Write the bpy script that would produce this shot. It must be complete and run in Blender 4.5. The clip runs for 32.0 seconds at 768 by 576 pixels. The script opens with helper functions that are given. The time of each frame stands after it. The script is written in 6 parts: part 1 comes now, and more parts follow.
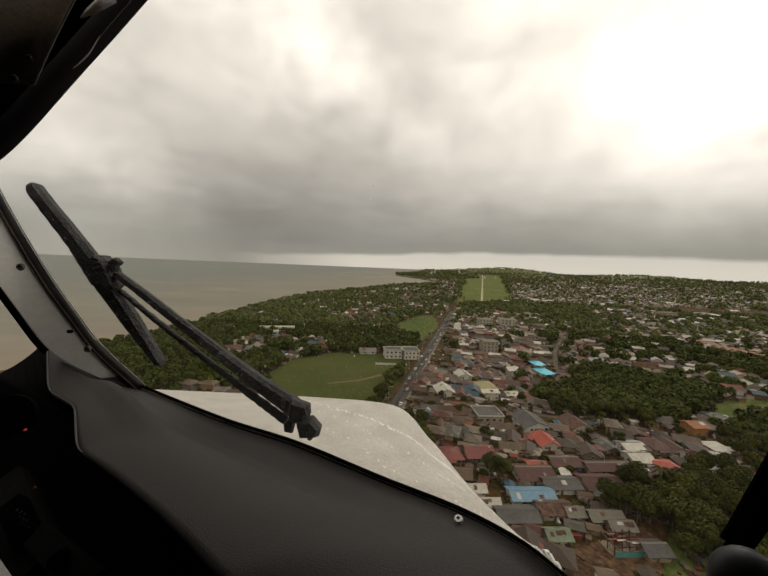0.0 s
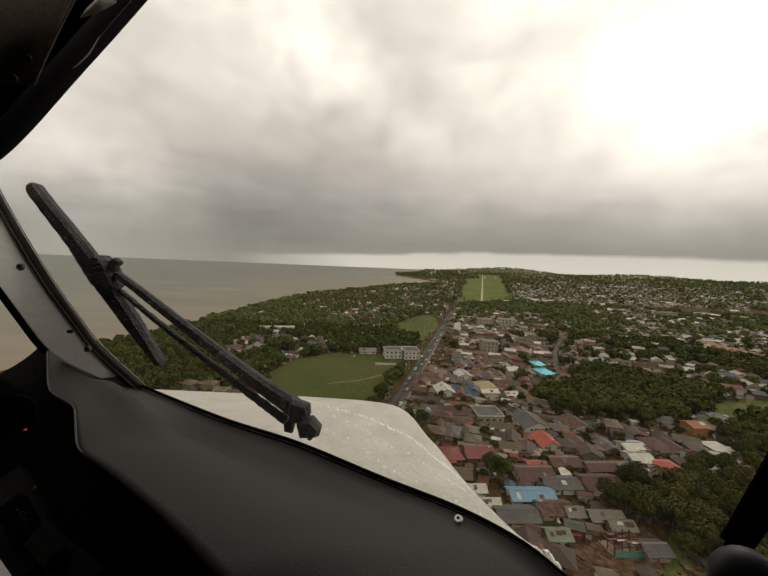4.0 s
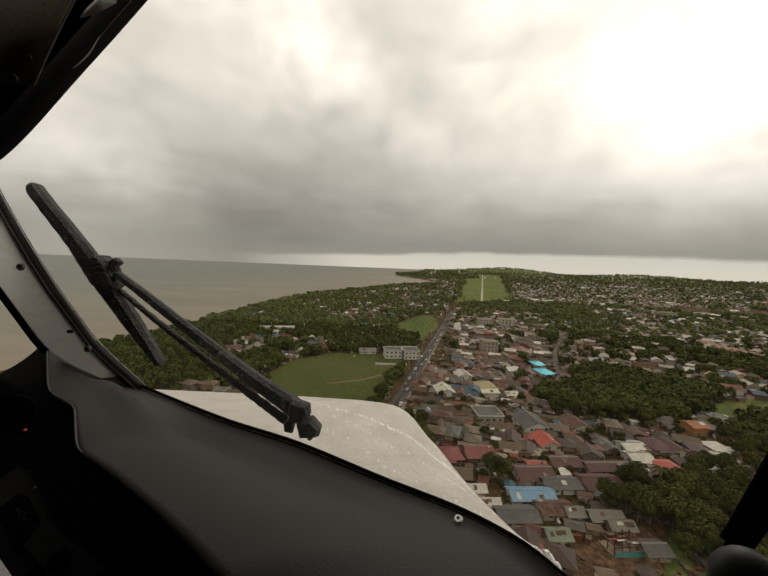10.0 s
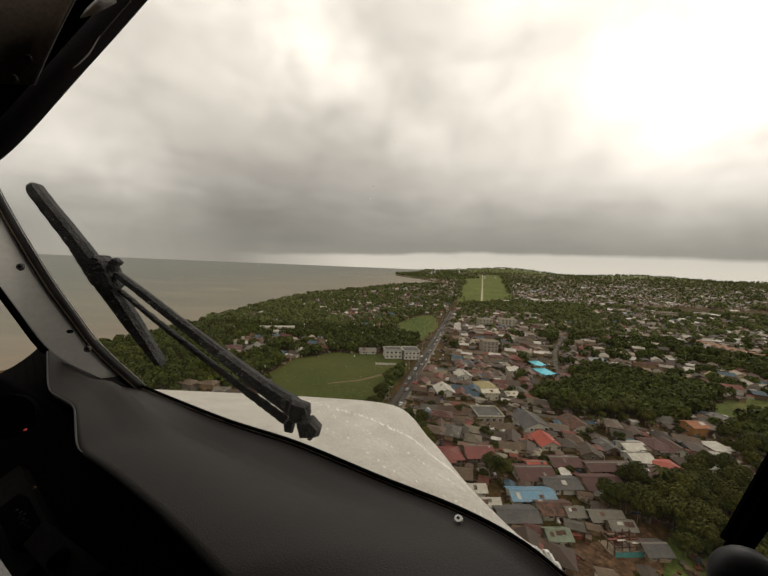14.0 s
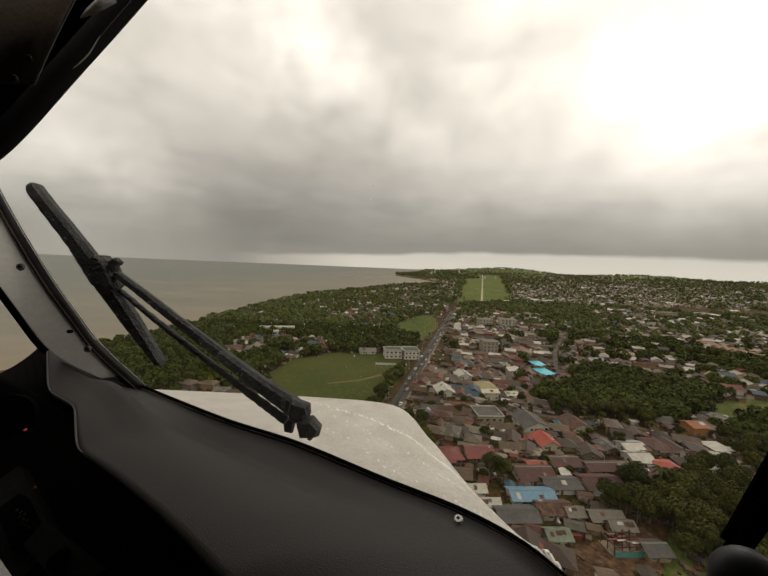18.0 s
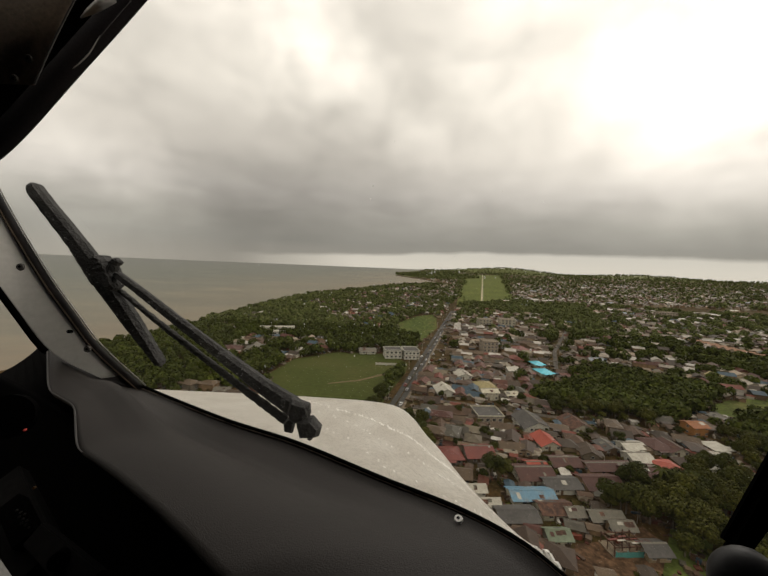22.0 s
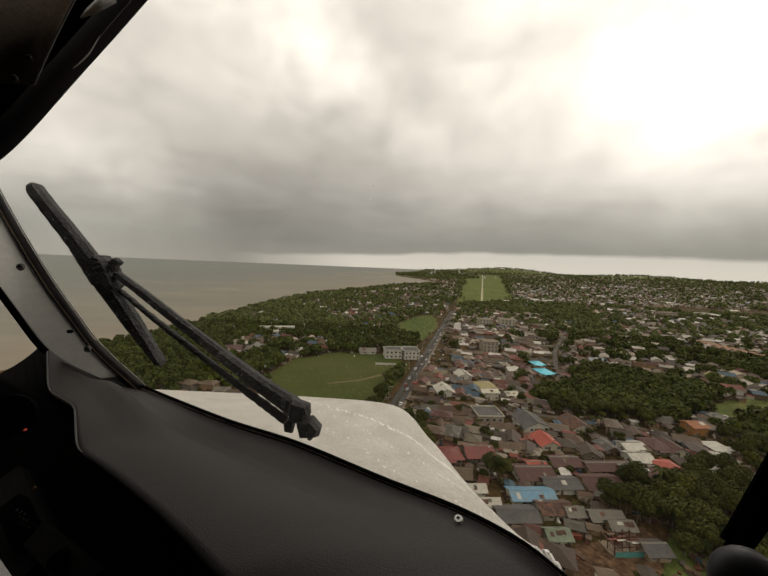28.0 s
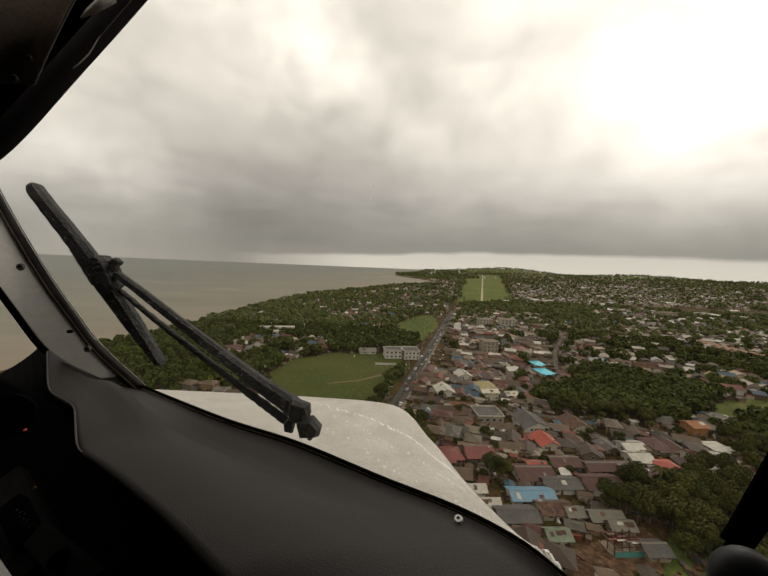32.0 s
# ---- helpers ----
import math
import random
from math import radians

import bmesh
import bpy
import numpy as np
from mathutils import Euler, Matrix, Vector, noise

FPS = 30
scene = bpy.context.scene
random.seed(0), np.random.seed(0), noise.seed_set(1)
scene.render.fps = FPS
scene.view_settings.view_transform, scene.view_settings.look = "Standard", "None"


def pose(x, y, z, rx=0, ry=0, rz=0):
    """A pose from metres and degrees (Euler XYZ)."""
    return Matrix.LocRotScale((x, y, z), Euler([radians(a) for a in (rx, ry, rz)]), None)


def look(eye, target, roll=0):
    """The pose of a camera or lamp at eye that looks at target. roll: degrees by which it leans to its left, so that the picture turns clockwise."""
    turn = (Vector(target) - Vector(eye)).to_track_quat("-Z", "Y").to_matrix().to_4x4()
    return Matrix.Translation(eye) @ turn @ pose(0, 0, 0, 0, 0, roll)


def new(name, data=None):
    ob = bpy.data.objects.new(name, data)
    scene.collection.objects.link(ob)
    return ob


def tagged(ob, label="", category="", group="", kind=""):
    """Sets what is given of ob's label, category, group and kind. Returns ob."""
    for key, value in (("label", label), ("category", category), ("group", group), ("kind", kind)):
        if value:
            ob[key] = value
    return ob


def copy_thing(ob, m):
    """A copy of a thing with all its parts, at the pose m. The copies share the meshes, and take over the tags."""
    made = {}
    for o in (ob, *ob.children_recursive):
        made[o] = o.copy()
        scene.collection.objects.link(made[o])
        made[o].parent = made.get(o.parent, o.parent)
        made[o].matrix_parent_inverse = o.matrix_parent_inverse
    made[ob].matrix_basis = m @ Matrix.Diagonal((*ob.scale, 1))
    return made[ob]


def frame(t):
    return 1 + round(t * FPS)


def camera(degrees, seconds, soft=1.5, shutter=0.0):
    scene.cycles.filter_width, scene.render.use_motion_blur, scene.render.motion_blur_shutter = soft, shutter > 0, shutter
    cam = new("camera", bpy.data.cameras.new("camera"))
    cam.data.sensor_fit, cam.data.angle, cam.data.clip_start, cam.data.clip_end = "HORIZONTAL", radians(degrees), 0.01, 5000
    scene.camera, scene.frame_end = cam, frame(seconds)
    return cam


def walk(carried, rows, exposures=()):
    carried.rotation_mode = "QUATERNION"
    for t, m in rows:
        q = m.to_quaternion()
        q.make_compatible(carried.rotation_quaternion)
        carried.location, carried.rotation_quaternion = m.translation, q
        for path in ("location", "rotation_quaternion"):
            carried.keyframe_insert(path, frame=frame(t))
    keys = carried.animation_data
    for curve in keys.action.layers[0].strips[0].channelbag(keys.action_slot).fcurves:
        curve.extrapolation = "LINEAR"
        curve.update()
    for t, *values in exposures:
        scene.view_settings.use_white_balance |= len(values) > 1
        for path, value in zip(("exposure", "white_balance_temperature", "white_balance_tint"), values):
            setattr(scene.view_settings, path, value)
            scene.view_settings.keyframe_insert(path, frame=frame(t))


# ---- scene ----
cam = camera(96.0, 32.0, soft=1.6)
SEAT = pose(0, 0, 85, 85.7, -2.3, 0)  # the eye point in the cockpit, over the town
walk(cam, [(0.0, SEAT), (16.0, SEAT), (32.0, SEAT)])

# ---- world and sun ----
world = bpy.data.worlds.new("overcast_sky")
scene.world = world
world.use_nodes = True
wn, wl = world.node_tree.nodes, world.node_tree.links
wn.clear()


def node(nodes, kind, **values):
    n = nodes.new(kind)
    for k, v in values.items():
        n.inputs[k.replace("_", " ")].default_value = v
    return n


def mathn(nodes, links, op, a, b=None, clamp=False):
    n = nodes.new("ShaderNodeMath")
    n.operation, n.use_clamp = op, clamp
    for i, v in enumerate((a, b)):
        if v is None:
            continue
        if isinstance(v, (int, float)):
            n.inputs[i].default_value = v
        else:
            links.new(v, n.inputs[i])
    return n.outputs[0]


def ramp(nodes, links, fac, stops, how="LINEAR"):
    n = nodes.new("ShaderNodeValToRGB")
    n.color_ramp.interpolation = how
    e = n.color_ramp.elements
    while len(e) < len(stops):
        e.new(0.5)
    for el, (p, c) in zip(e, stops):
        el.position, el.color = p, (*c, 1)
    links.new(fac, n.inputs[0])
    return n.outputs[0]


def mixc(nodes, links, how, fac, a, b):
    n = nodes.new("ShaderNodeMix")
    n.data_type, n.blend_type = "RGBA", how
    for key, v in ((0, fac), (6, a), (7, b)):
        if isinstance(v, (int, float)):
            n.inputs[key].default_value = v
        elif isinstance(v, tuple):
            n.inputs[key].default_value = (*v, 1)
        else:
            links.new(v, n.inputs[key])
    return n.outputs[2]


def sky():
    tc = wn.new("ShaderNodeTexCoord")
    sep = wn.new("ShaderNodeSeparateXYZ")
    wl.new(tc.outputs["Generated"], sep.inputs[0])
    x, y, z = sep.outputs

    def lumps(sx, sz, shift, scale, detail, rough, warp):
        v = wn.new("ShaderNodeVectorMath")
        v.operation = "MULTIPLY_ADD"
        v.inputs[1].default_value, v.inputs[2].default_value = (sx, sx, sz), shift
        wl.new(tc.outputs["Generated"], v.inputs[0])
        n = node(wn, "ShaderNodeTexNoise", Scale=scale, Detail=detail, Roughness=rough, Distortion=warp)
        wl.new(v.outputs[0], n.inputs["Vector"])
        return mathn(wn, wl, "SUBTRACT", n.outputs[0], 0.5)

    big = lumps(1.0, 1.5, (3.4, 7.2, 0.4), 2.6, 3.0, 0.45, 0.15)
    small = lumps(1.0, 1.3, (1.7, 4.2, 2.0), 7.0, 5.0, 0.5, 0.2)
    bands = lumps(0.8, 4.0, (0.3, 1.1, 5.2), 3.6, 5.0, 0.5, 0.25)
    wisps = lumps(0.8, 3.2, (2.3, 0.7, 1.9), 11.0, 4.0, 0.5, 0.35)
    up = ramp(wn, wl, z, [(0.0, (0.345, 0.320, 0.273)), (0.05, (0.299, 0.285, 0.249)), (0.10, (0.335, 0.317, 0.278)), (0.18, (0.462, 0.430, 0.385)),
                          (0.28, (0.650, 0.602, 0.531)), (0.42, (0.802, 0.746, 0.655)), (0.60, (0.883, 0.820, 0.723)), (1.0, (0.832, 0.775, 0.682))])
    # heaped cloud overhead, drawn out into bands towards the horizon
    low_part = mathn(wn, wl, "SUBTRACT", 1.0, mathn(wn, wl, "MULTIPLY", z, 3.6, True))
    clouds = mathn(wn, wl, "ADD", mathn(wn, wl, "MULTIPLY", big, 0.55), mathn(wn, wl, "MULTIPLY", small, 0.75))
    clouds = mathn(wn, wl, "ADD", clouds, mathn(wn, wl, "MULTIPLY", mathn(wn, wl, "MULTIPLY", bands, low_part), 1.15))
    clouds = mathn(wn, wl, "ADD", clouds, mathn(wn, wl, "MULTIPLY", wisps, mathn(wn, wl, "ADD", 0.12, mathn(wn, wl, "MULTIPLY", low_part, 0.45))))
    clouds = mathn(wn, wl, "MULTIPLY", clouds, mathn(wn, wl, "MULTIPLY", mathn(wn, wl, "SUBTRACT", z, 0.015), 7.0, True))
    side = mathn(wn, wl, "MULTIPLY", mathn(wn, wl, "MULTIPLY", mathn(wn, wl, "SUBTRACT", x, -0.02), 0.95, True), mathn(wn, wl, "MULTIPLY", mathn(wn, wl, "SUBTRACT", z, 0.03), 5.0, True))
    gain = mathn(wn, wl, "ADD", mathn(wn, wl, "ADD", 1.0, clouds), side)
    # the larger heaps and hollows of the cloud: direction, width in degrees, strength
    for dx, dy, dz, wide, much in ((-0.230, 0.848, 0.477, 4, 0.15), (-0.167, 0.888, 0.427, 4.5, 0.13), (-0.065, 0.893, 0.445, 4, 0.10), (0.056, 0.923, 0.380, 5, 0.14),
                                   (-0.343, 0.789, 0.509, 7, 0.10), (-0.701, 0.693, 0.168, 9, 0.24), (-0.566, 0.814, 0.130, 5, 0.20), (-0.393, 0.914, 0.105, 8, -0.18),
                                   (-0.041, 0.977, 0.208, 9, -0.12), (0.056, 0.856, 0.515, 7, -0.10), (0.636, 0.726, 0.260, 9, 0.30), (0.464, 0.765, 0.447, 16, 0.10),
                                   (0.377, 0.887, 0.266, 8, -0.10), (0.577, 0.806, 0.130, 8, -0.08), (-0.452, 0.834, 0.318, 8, -0.08)):
        dot = wn.new("ShaderNodeVectorMath")
        dot.operation = "DOT_PRODUCT"
        dot.inputs[1].default_value = (dx, dy, dz)
        wl.new(tc.outputs["Generated"], dot.inputs[0])
        heap = mathn(wn, wl, "POWER", mathn(wn, wl, "MAXIMUM", dot.outputs["Value"], 0.0), 1 / radians(wide) ** 2)
        edge = mathn(wn, wl, "MULTIPLY", heap, mathn(wn, wl, "ADD", 1.0, mathn(wn, wl, "MULTIPLY", small, 3.0)))
        gain = mathn(wn, wl, "ADD", gain, mathn(wn, wl, "MULTIPLY", edge, much))
    # the clear streak under the cloud base fades out over the open sea and deepens over the land
    strip = mathn(wn, wl, "MULTIPLY", mathn(wn, wl, "ADD", x, 0.42), 3.0, True)
    top = mathn(wn, wl, "ADD", 0.006, mathn(wn, wl, "MULTIPLY", mathn(wn, wl, "MINIMUM", mathn(wn, wl, "MAXIMUM", mathn(wn, wl, "ADD", x, 0.28), 0.0), 0.5), 0.044))
    top = mathn(wn, wl, "ADD", top, mathn(wn, wl, "MULTIPLY", small, 0.022))
    low = mathn(wn, wl, "SUBTRACT", 1.0, mathn(wn, wl, "MULTIPLY", mathn(wn, wl, "SUBTRACT", z, top), 95.0, True))
    gain = mathn(wn, wl, "ADD", gain, mathn(wn, wl, "MULTIPLY", mathn(wn, wl, "MULTIPLY", strip, low), 1.0))
    bg = wn.new("ShaderNodeBackground")
    wl.new(up, bg.inputs[0])
    wl.new(mathn(wn, wl, "MAXIMUM", gain, 0.3), bg.inputs[1])
    out = wn.new("ShaderNodeOutputWorld")
    wl.new(bg.outputs[0], out.inputs[0])


sky()
sun = new("sun", bpy.data.lights.new("sun", "SUN"))
sun.data.energy, sun.data.angle, sun.data.color = 0.5, radians(25), (1.0, 0.95, 0.88)
sun.matrix_world = look((60, 60, 200), (0, 0, 130))


# ---- materials ----
def mat(name, colors, rough=0.8, metal=0.0, scale=1.0, bump=0.2, fine=8.0, spec=0.3, by="noise", wave=0.0, dist=0.05, grit=0.0, stretch=None, contrast=1.0):
    """Procedural surface: colors is a list of base colours, mixed by broad stains and by the piece's own random."""
    m = bpy.data.materials.new(name)
    m.use_nodes = True
    n, l = m.node_tree.nodes, m.node_tree.links
    p = n["Principled BSDF"]
    p.inputs["Roughness"].default_value, p.inputs["Metallic"].default_value = rough, metal
    p.inputs["Specular IOR Level"].default_value = spec
    tc = n.new("ShaderNodeTexCoord")
    a = node(n, "ShaderNodeTexNoise", Scale=scale, Detail=5.0, Roughness=0.6)
    b = node(n, "ShaderNodeTexNoise", Scale=scale * fine, Detail=3.0)
    grain = tc.outputs["Object"]
    if stretch:
        mp = n.new("ShaderNodeMapping")
        mp.inputs["Scale"].default_value = stretch
        l.new(grain, mp.inputs["Vector"])
        grain = mp.outputs[0]
    for t in (a, b):
        l.new(grain, t.inputs["Vector"])
    if by == "noise":
        stops = [(0.3 + 0.4 * i / max(1, len(colors) - 1), c) for i, c in enumerate(colors)]
        col = ramp(n, l, a.outputs[0], stops)
    else:
        if by == "object":
            src = n.new("ShaderNodeObjectInfo").outputs["Random"]
        else:
            src = n.new("ShaderNodeNewGeometry").outputs["Random Per Island"]
        col = ramp(n, l, src, [(i / len(colors), c) for i, c in enumerate(colors)], "CONSTANT")
        col = mixc(n, l, "MULTIPLY", 1.0, col, ramp(n, l, a.outputs[0], [(0.25, (0.62, 0.6, 0.58)), (0.65, (1.15, 1.15, 1.15))]))
        if by == "leaf":
            own = n.new("ShaderNodeObjectInfo").outputs["Random"]
            col = mixc(n, l, "MULTIPLY", 1.0, col, ramp(n, l, own, [(0.0, (0.66, 0.70, 0.62)), (0.3, (0.82, 0.90, 0.72)), (0.7, (1.08, 1.02, 0.95)), (1.0, (1.42, 1.36, 1.1))]))
    col = mixc(n, l, "MULTIPLY", 1.0, col, ramp(n, l, b.outputs[0], [(0.3, (1 - 0.2 * contrast,) * 3), (0.7, (1 + 0.12 * contrast,) * 3)]))
    l.new(col, p.inputs["Base Color"])
    if grit:
        c3 = node(n, "ShaderNodeTexNoise", Scale=grit, Detail=6.0, Roughness=0.7)
        l.new(tc.outputs["Object"], c3.inputs["Vector"])
        col = mixc(n, l, "MULTIPLY", 1.0, col, ramp(n, l, c3.outputs[0], [(0.38, (0.5, 0.5, 0.48)), (0.62, (1.45, 1.4, 1.35))]))
        l.new(col, p.inputs["Base Color"])
    if bump:
        bp = node(n, "ShaderNodeBump", Strength=bump, Distance=dist)
        h = b.outputs[0]
        if wave:
            w = node(n, "ShaderNodeTexWave", Scale=wave, Distortion=0.3)
            l.new(tc.outputs["Object"], w.inputs["Vector"])
            h = w.outputs["Fac"]
        l.new(h, bp.inputs["Height"])
        l.new(bp.outputs[0], p.inputs["Normal"])
    return m


M = {}
M["earth"] = mat("town_ground", [(0.037, 0.034, 0.008), (0.054, 0.036, 0.012), (0.088, 0.050, 0.019)], 0.95, scale=0.06, fine=14, bump=0.3, grit=0.35, spec=0.1)
M["asphalt"] = mat("wet_asphalt", [(0.026, 0.024, 0.020), (0.041, 0.037, 0.032)], 0.7, scale=0.05, fine=40)
M["lane"] = mat("worn_street_asphalt", [(0.040, 0.036, 0.030), (0.070, 0.060, 0.047), (0.11, 0.090, 0.066)], 0.75, scale=0.05, fine=20, grit=0.2)
M["worn_turf"] = mat("worn_turf_path", [(0.095, 0.070, 0.030), (0.150, 0.105, 0.052)], 0.95, scale=0.2, fine=10)
M["concrete"] = mat("yard_concrete", [(0.132, 0.104, 0.071), (0.183, 0.146, 0.104)], 0.8, scale=0.08, fine=10, grit=0.22)
M["grass"] = mat("grass_turf", [(0.050, 0.074, 0.017), (0.072, 0.094, 0.022), (0.10, 0.10, 0.034)], 0.95, scale=0.03, fine=14, grit=0.2, spec=0.1)
M["airfield"] = mat("airfield_turf", [(0.0684, 0.0890, 0.0170), (0.0936, 0.1145, 0.0221), (0.1152, 0.1230, 0.0323)], 0.95, scale=0.012, fine=9, grit=0.2, spec=0.1)
M["soil"] = mat("bare_soil", [(0.052, 0.031, 0.018), (0.085, 0.050, 0.028), (0.125, 0.076, 0.044)], 0.95, scale=0.07, fine=10, grit=0.35, spec=0.1)
M["green_sheet"] = mat("green_roof_sheet", [(0.11, 0.135, 0.085), (0.16, 0.185, 0.125)], 0.55, scale=0.12, wave=0.8, bump=0.3, fine=6)
M["cyan_roof"] = mat("cyan_metal_roof", [(0.068, 0.405, 0.522), (0.110, 0.517, 0.631)], 0.45, scale=0.3, wave=1.3, bump=0.3)
M["slate"] = mat("blue_grey_roof_sheet", [(0.12, 0.135, 0.15), (0.17, 0.185, 0.20)], 0.5, scale=0.2, wave=0.9, bump=0.3, fine=6)
M["pale_blue"] = mat("pale_blue_roof_sheet", [(0.075, 0.165, 0.24), (0.11, 0.215, 0.29), (0.14, 0.15, 0.15)], 0.5, scale=0.25, wave=1.3, bump=0.3)
M["rust_roof"] = mat("rusty_roof_sheet", [(0.0634, 0.0318, 0.0202), (0.1012, 0.0499, 0.0311)], 0.75, scale=0.4, wave=1.3, bump=0.4, grit=0.8)
M["orange_roof"] = mat("orange_roof_sheet", [(0.20, 0.07, 0.022), (0.26, 0.10, 0.034)], 0.65, scale=0.4, wave=1.3, bump=0.3)
M["orange_wall"] = mat("orange_plaster", [(0.30, 0.14, 0.045), (0.37, 0.18, 0.065)], 0.85, scale=0.3, bump=0.1)
M["yellow_roof"] = mat("mustard_roof_sheet", [(0.22, 0.18, 0.075), (0.30, 0.25, 0.115)], 0.65, scale=0.4, wave=1.3, bump=0.3)
M["clay"] = mat("clay_tile_roof", [(0.21, 0.115, 0.068), (0.29, 0.165, 0.10)], 0.75, scale=0.3, wave=1.3, bump=0.4)
M["white_wall"] = mat("white_plaster", [(0.476, 0.459, 0.389), (0.574, 0.558, 0.480)], 0.85, scale=0.2, fine=6, bump=0.1)
M["teal"] = mat("teal_fence_sheet", [(0.06, 0.22, 0.20), (0.10, 0.30, 0.27)], 0.6, scale=0.6, bump=0.2)
M["pitch"] = mat("worn_sports_turf", [(0.0421, 0.0551, 0.0111), (0.0551, 0.0643, 0.0145), (0.0745, 0.0698, 0.0214)], 0.95, scale=0.014, fine=30, spec=0.1)
M["runway_mark"] = mat("yellow_runway_paint", [(0.42, 0.36, 0.20), (0.52, 0.45, 0.27)], 0.8, scale=0.3, bump=0)
M["sand"] = mat("wet_beach_sand", [(0.28, 0.22, 0.15), (0.36, 0.29, 0.20)], 0.9, scale=0.03, fine=10)
M["runway"] = mat("runway_asphalt", [(0.15, 0.14, 0.085), (0.21, 0.19, 0.12)], 0.85, scale=0.02, fine=10)
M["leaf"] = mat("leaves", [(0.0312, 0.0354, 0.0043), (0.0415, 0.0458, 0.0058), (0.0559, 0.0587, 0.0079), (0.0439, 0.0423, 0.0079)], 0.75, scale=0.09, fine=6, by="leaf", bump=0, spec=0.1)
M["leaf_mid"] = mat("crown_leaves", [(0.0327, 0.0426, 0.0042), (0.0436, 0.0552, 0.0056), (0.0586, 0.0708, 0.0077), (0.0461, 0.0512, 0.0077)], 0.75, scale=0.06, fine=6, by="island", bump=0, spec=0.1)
# far foliage: distance haze mixed into the colour, paler and bluer than the crowns
M["leaf_hazed"] = mat("far_leaves_hazed", [(0.0704, 0.0888, 0.0213), (0.0891, 0.1056, 0.0269), (0.1111, 0.1248, 0.0347), (0.0935, 0.0984, 0.0347)], 0.8, scale=0.055, fine=6, by="island", bump=0, spec=0.1)
M["bark"] = mat("bark", [(0.10, 0.08, 0.06), (0.17, 0.14, 0.11)], 0.9, scale=2.0)
ROOFS = [(0.068, 0.037, 0.019), (0.048, 0.029, 0.017), (0.097, 0.065, 0.037), (0.040, 0.027, 0.016), (0.092, 0.029, 0.015), (0.104, 0.084, 0.055), (0.061, 0.040, 0.024),
         (0.068, 0.020, 0.011), (0.089, 0.059, 0.034), (0.189, 0.158, 0.107), (0.048, 0.034, 0.022), (0.112, 0.076, 0.046), (0.068, 0.060, 0.043), (0.077, 0.042, 0.022), (0.136, 0.031, 0.015), (0.040, 0.068, 0.089)]
M["roof"] = mat("weathered_roof_sheet", ROOFS, 0.6, scale=0.25, fine=10, by="object", wave=1.1, bump=0.35)
M["roof_far"] = mat("far_roof_sheet", ROOFS + [(0.42, 0.39, 0.34), (0.22, 0.185, 0.145), (0.3, 0.26, 0.21), (0.36, 0.34, 0.30), (0.26, 0.20, 0.14), (0.17, 0.12, 0.08), (0.45, 0.42, 0.37)], 0.65, scale=0.05, fine=10, by="island", bump=0)
M["clutter"] = mat("weathered_boards", [c for i, c in enumerate(ROOFS) if i not in (5, 9)] + [(0.20, 0.17, 0.12), (0.42, 0.39, 0.34)], 0.7, scale=0.3, fine=8, by="island", bump=0)
WALLS = [(0.274, 0.209, 0.130), (0.201, 0.140, 0.082), (0.420, 0.333, 0.227), (0.256, 0.170, 0.094), (0.173, 0.147, 0.106), (0.329, 0.224, 0.127), (0.127, 0.086, 0.052)]
M["wall"] = mat("house_plaster", WALLS, 0.85, scale=0.4, by="object", bump=0.1)
M["hall_far"] = mat("pale_hall_roof", [(0.50, 0.47, 0.42), (0.30, 0.27, 0.22), (0.42, 0.38, 0.31), (0.20, 0.24, 0.28), (0.22, 0.10, 0.06), (0.56, 0.53, 0.48)], 0.6, scale=0.05, fine=10, by="island", bump=0)
M["wall_far"] = mat("far_plaster", WALLS + [(0.50, 0.46, 0.38), (0.42, 0.36, 0.28), (0.55, 0.52, 0.46)], 0.85, scale=0.05, by="island", bump=0)
M["bright_red"] = mat("bright_red_roof", [(0.25, 0.043, 0.024), (0.34, 0.066, 0.036)], 0.55, scale=0.3, wave=1.3, bump=0.4)
M["red_roof"] = mat("red_metal_roof", [(0.110, 0.023, 0.015), (0.163, 0.035, 0.022)], 0.5, scale=0.3, wave=1.3, bump=0.4)
M["maroon_roof"] = mat("maroon_tile_roof", [(0.0528, 0.0215, 0.0151), (0.0810, 0.0318, 0.0227)], 0.65, scale=0.4, wave=1.3, bump=0.4)
M["blue_roof"] = mat("blue_metal_roof", [(0.035, 0.095, 0.19), (0.055, 0.145, 0.27)], 0.45, scale=0.3, wave=1.3, bump=0.4)
M["white_sheet"] = mat("white_roof_sheet", [(0.331, 0.308, 0.249), (0.432, 0.405, 0.336)], 0.5, scale=0.12, wave=0.8, bump=0.3, fine=6)
M["grey_sheet"] = mat("grey_roof_sheet", [(0.1047, 0.0946, 0.0706), (0.1470, 0.1316, 0.1008)], 0.5, scale=0.12, wave=0.8, bump=0.3, fine=6)
M["dark_sheet"] = mat("dark_fibre_roof", [(0.0510, 0.0464, 0.0420), (0.0880, 0.0808, 0.0714)], 0.7, scale=0.2, wave=0.8, bump=0.4, fine=6)
M["shed_wall"] = mat("shed_cladding", [(0.19, 0.165, 0.14), (0.26, 0.23, 0.195)], 0.7, scale=0.15, wave=1.0, bump=0.3)
M["cream"] = mat("cream_plaster", [(0.391, 0.357, 0.266), (0.476, 0.442, 0.344)], 0.85, scale=0.15, fine=6, bump=0.1)
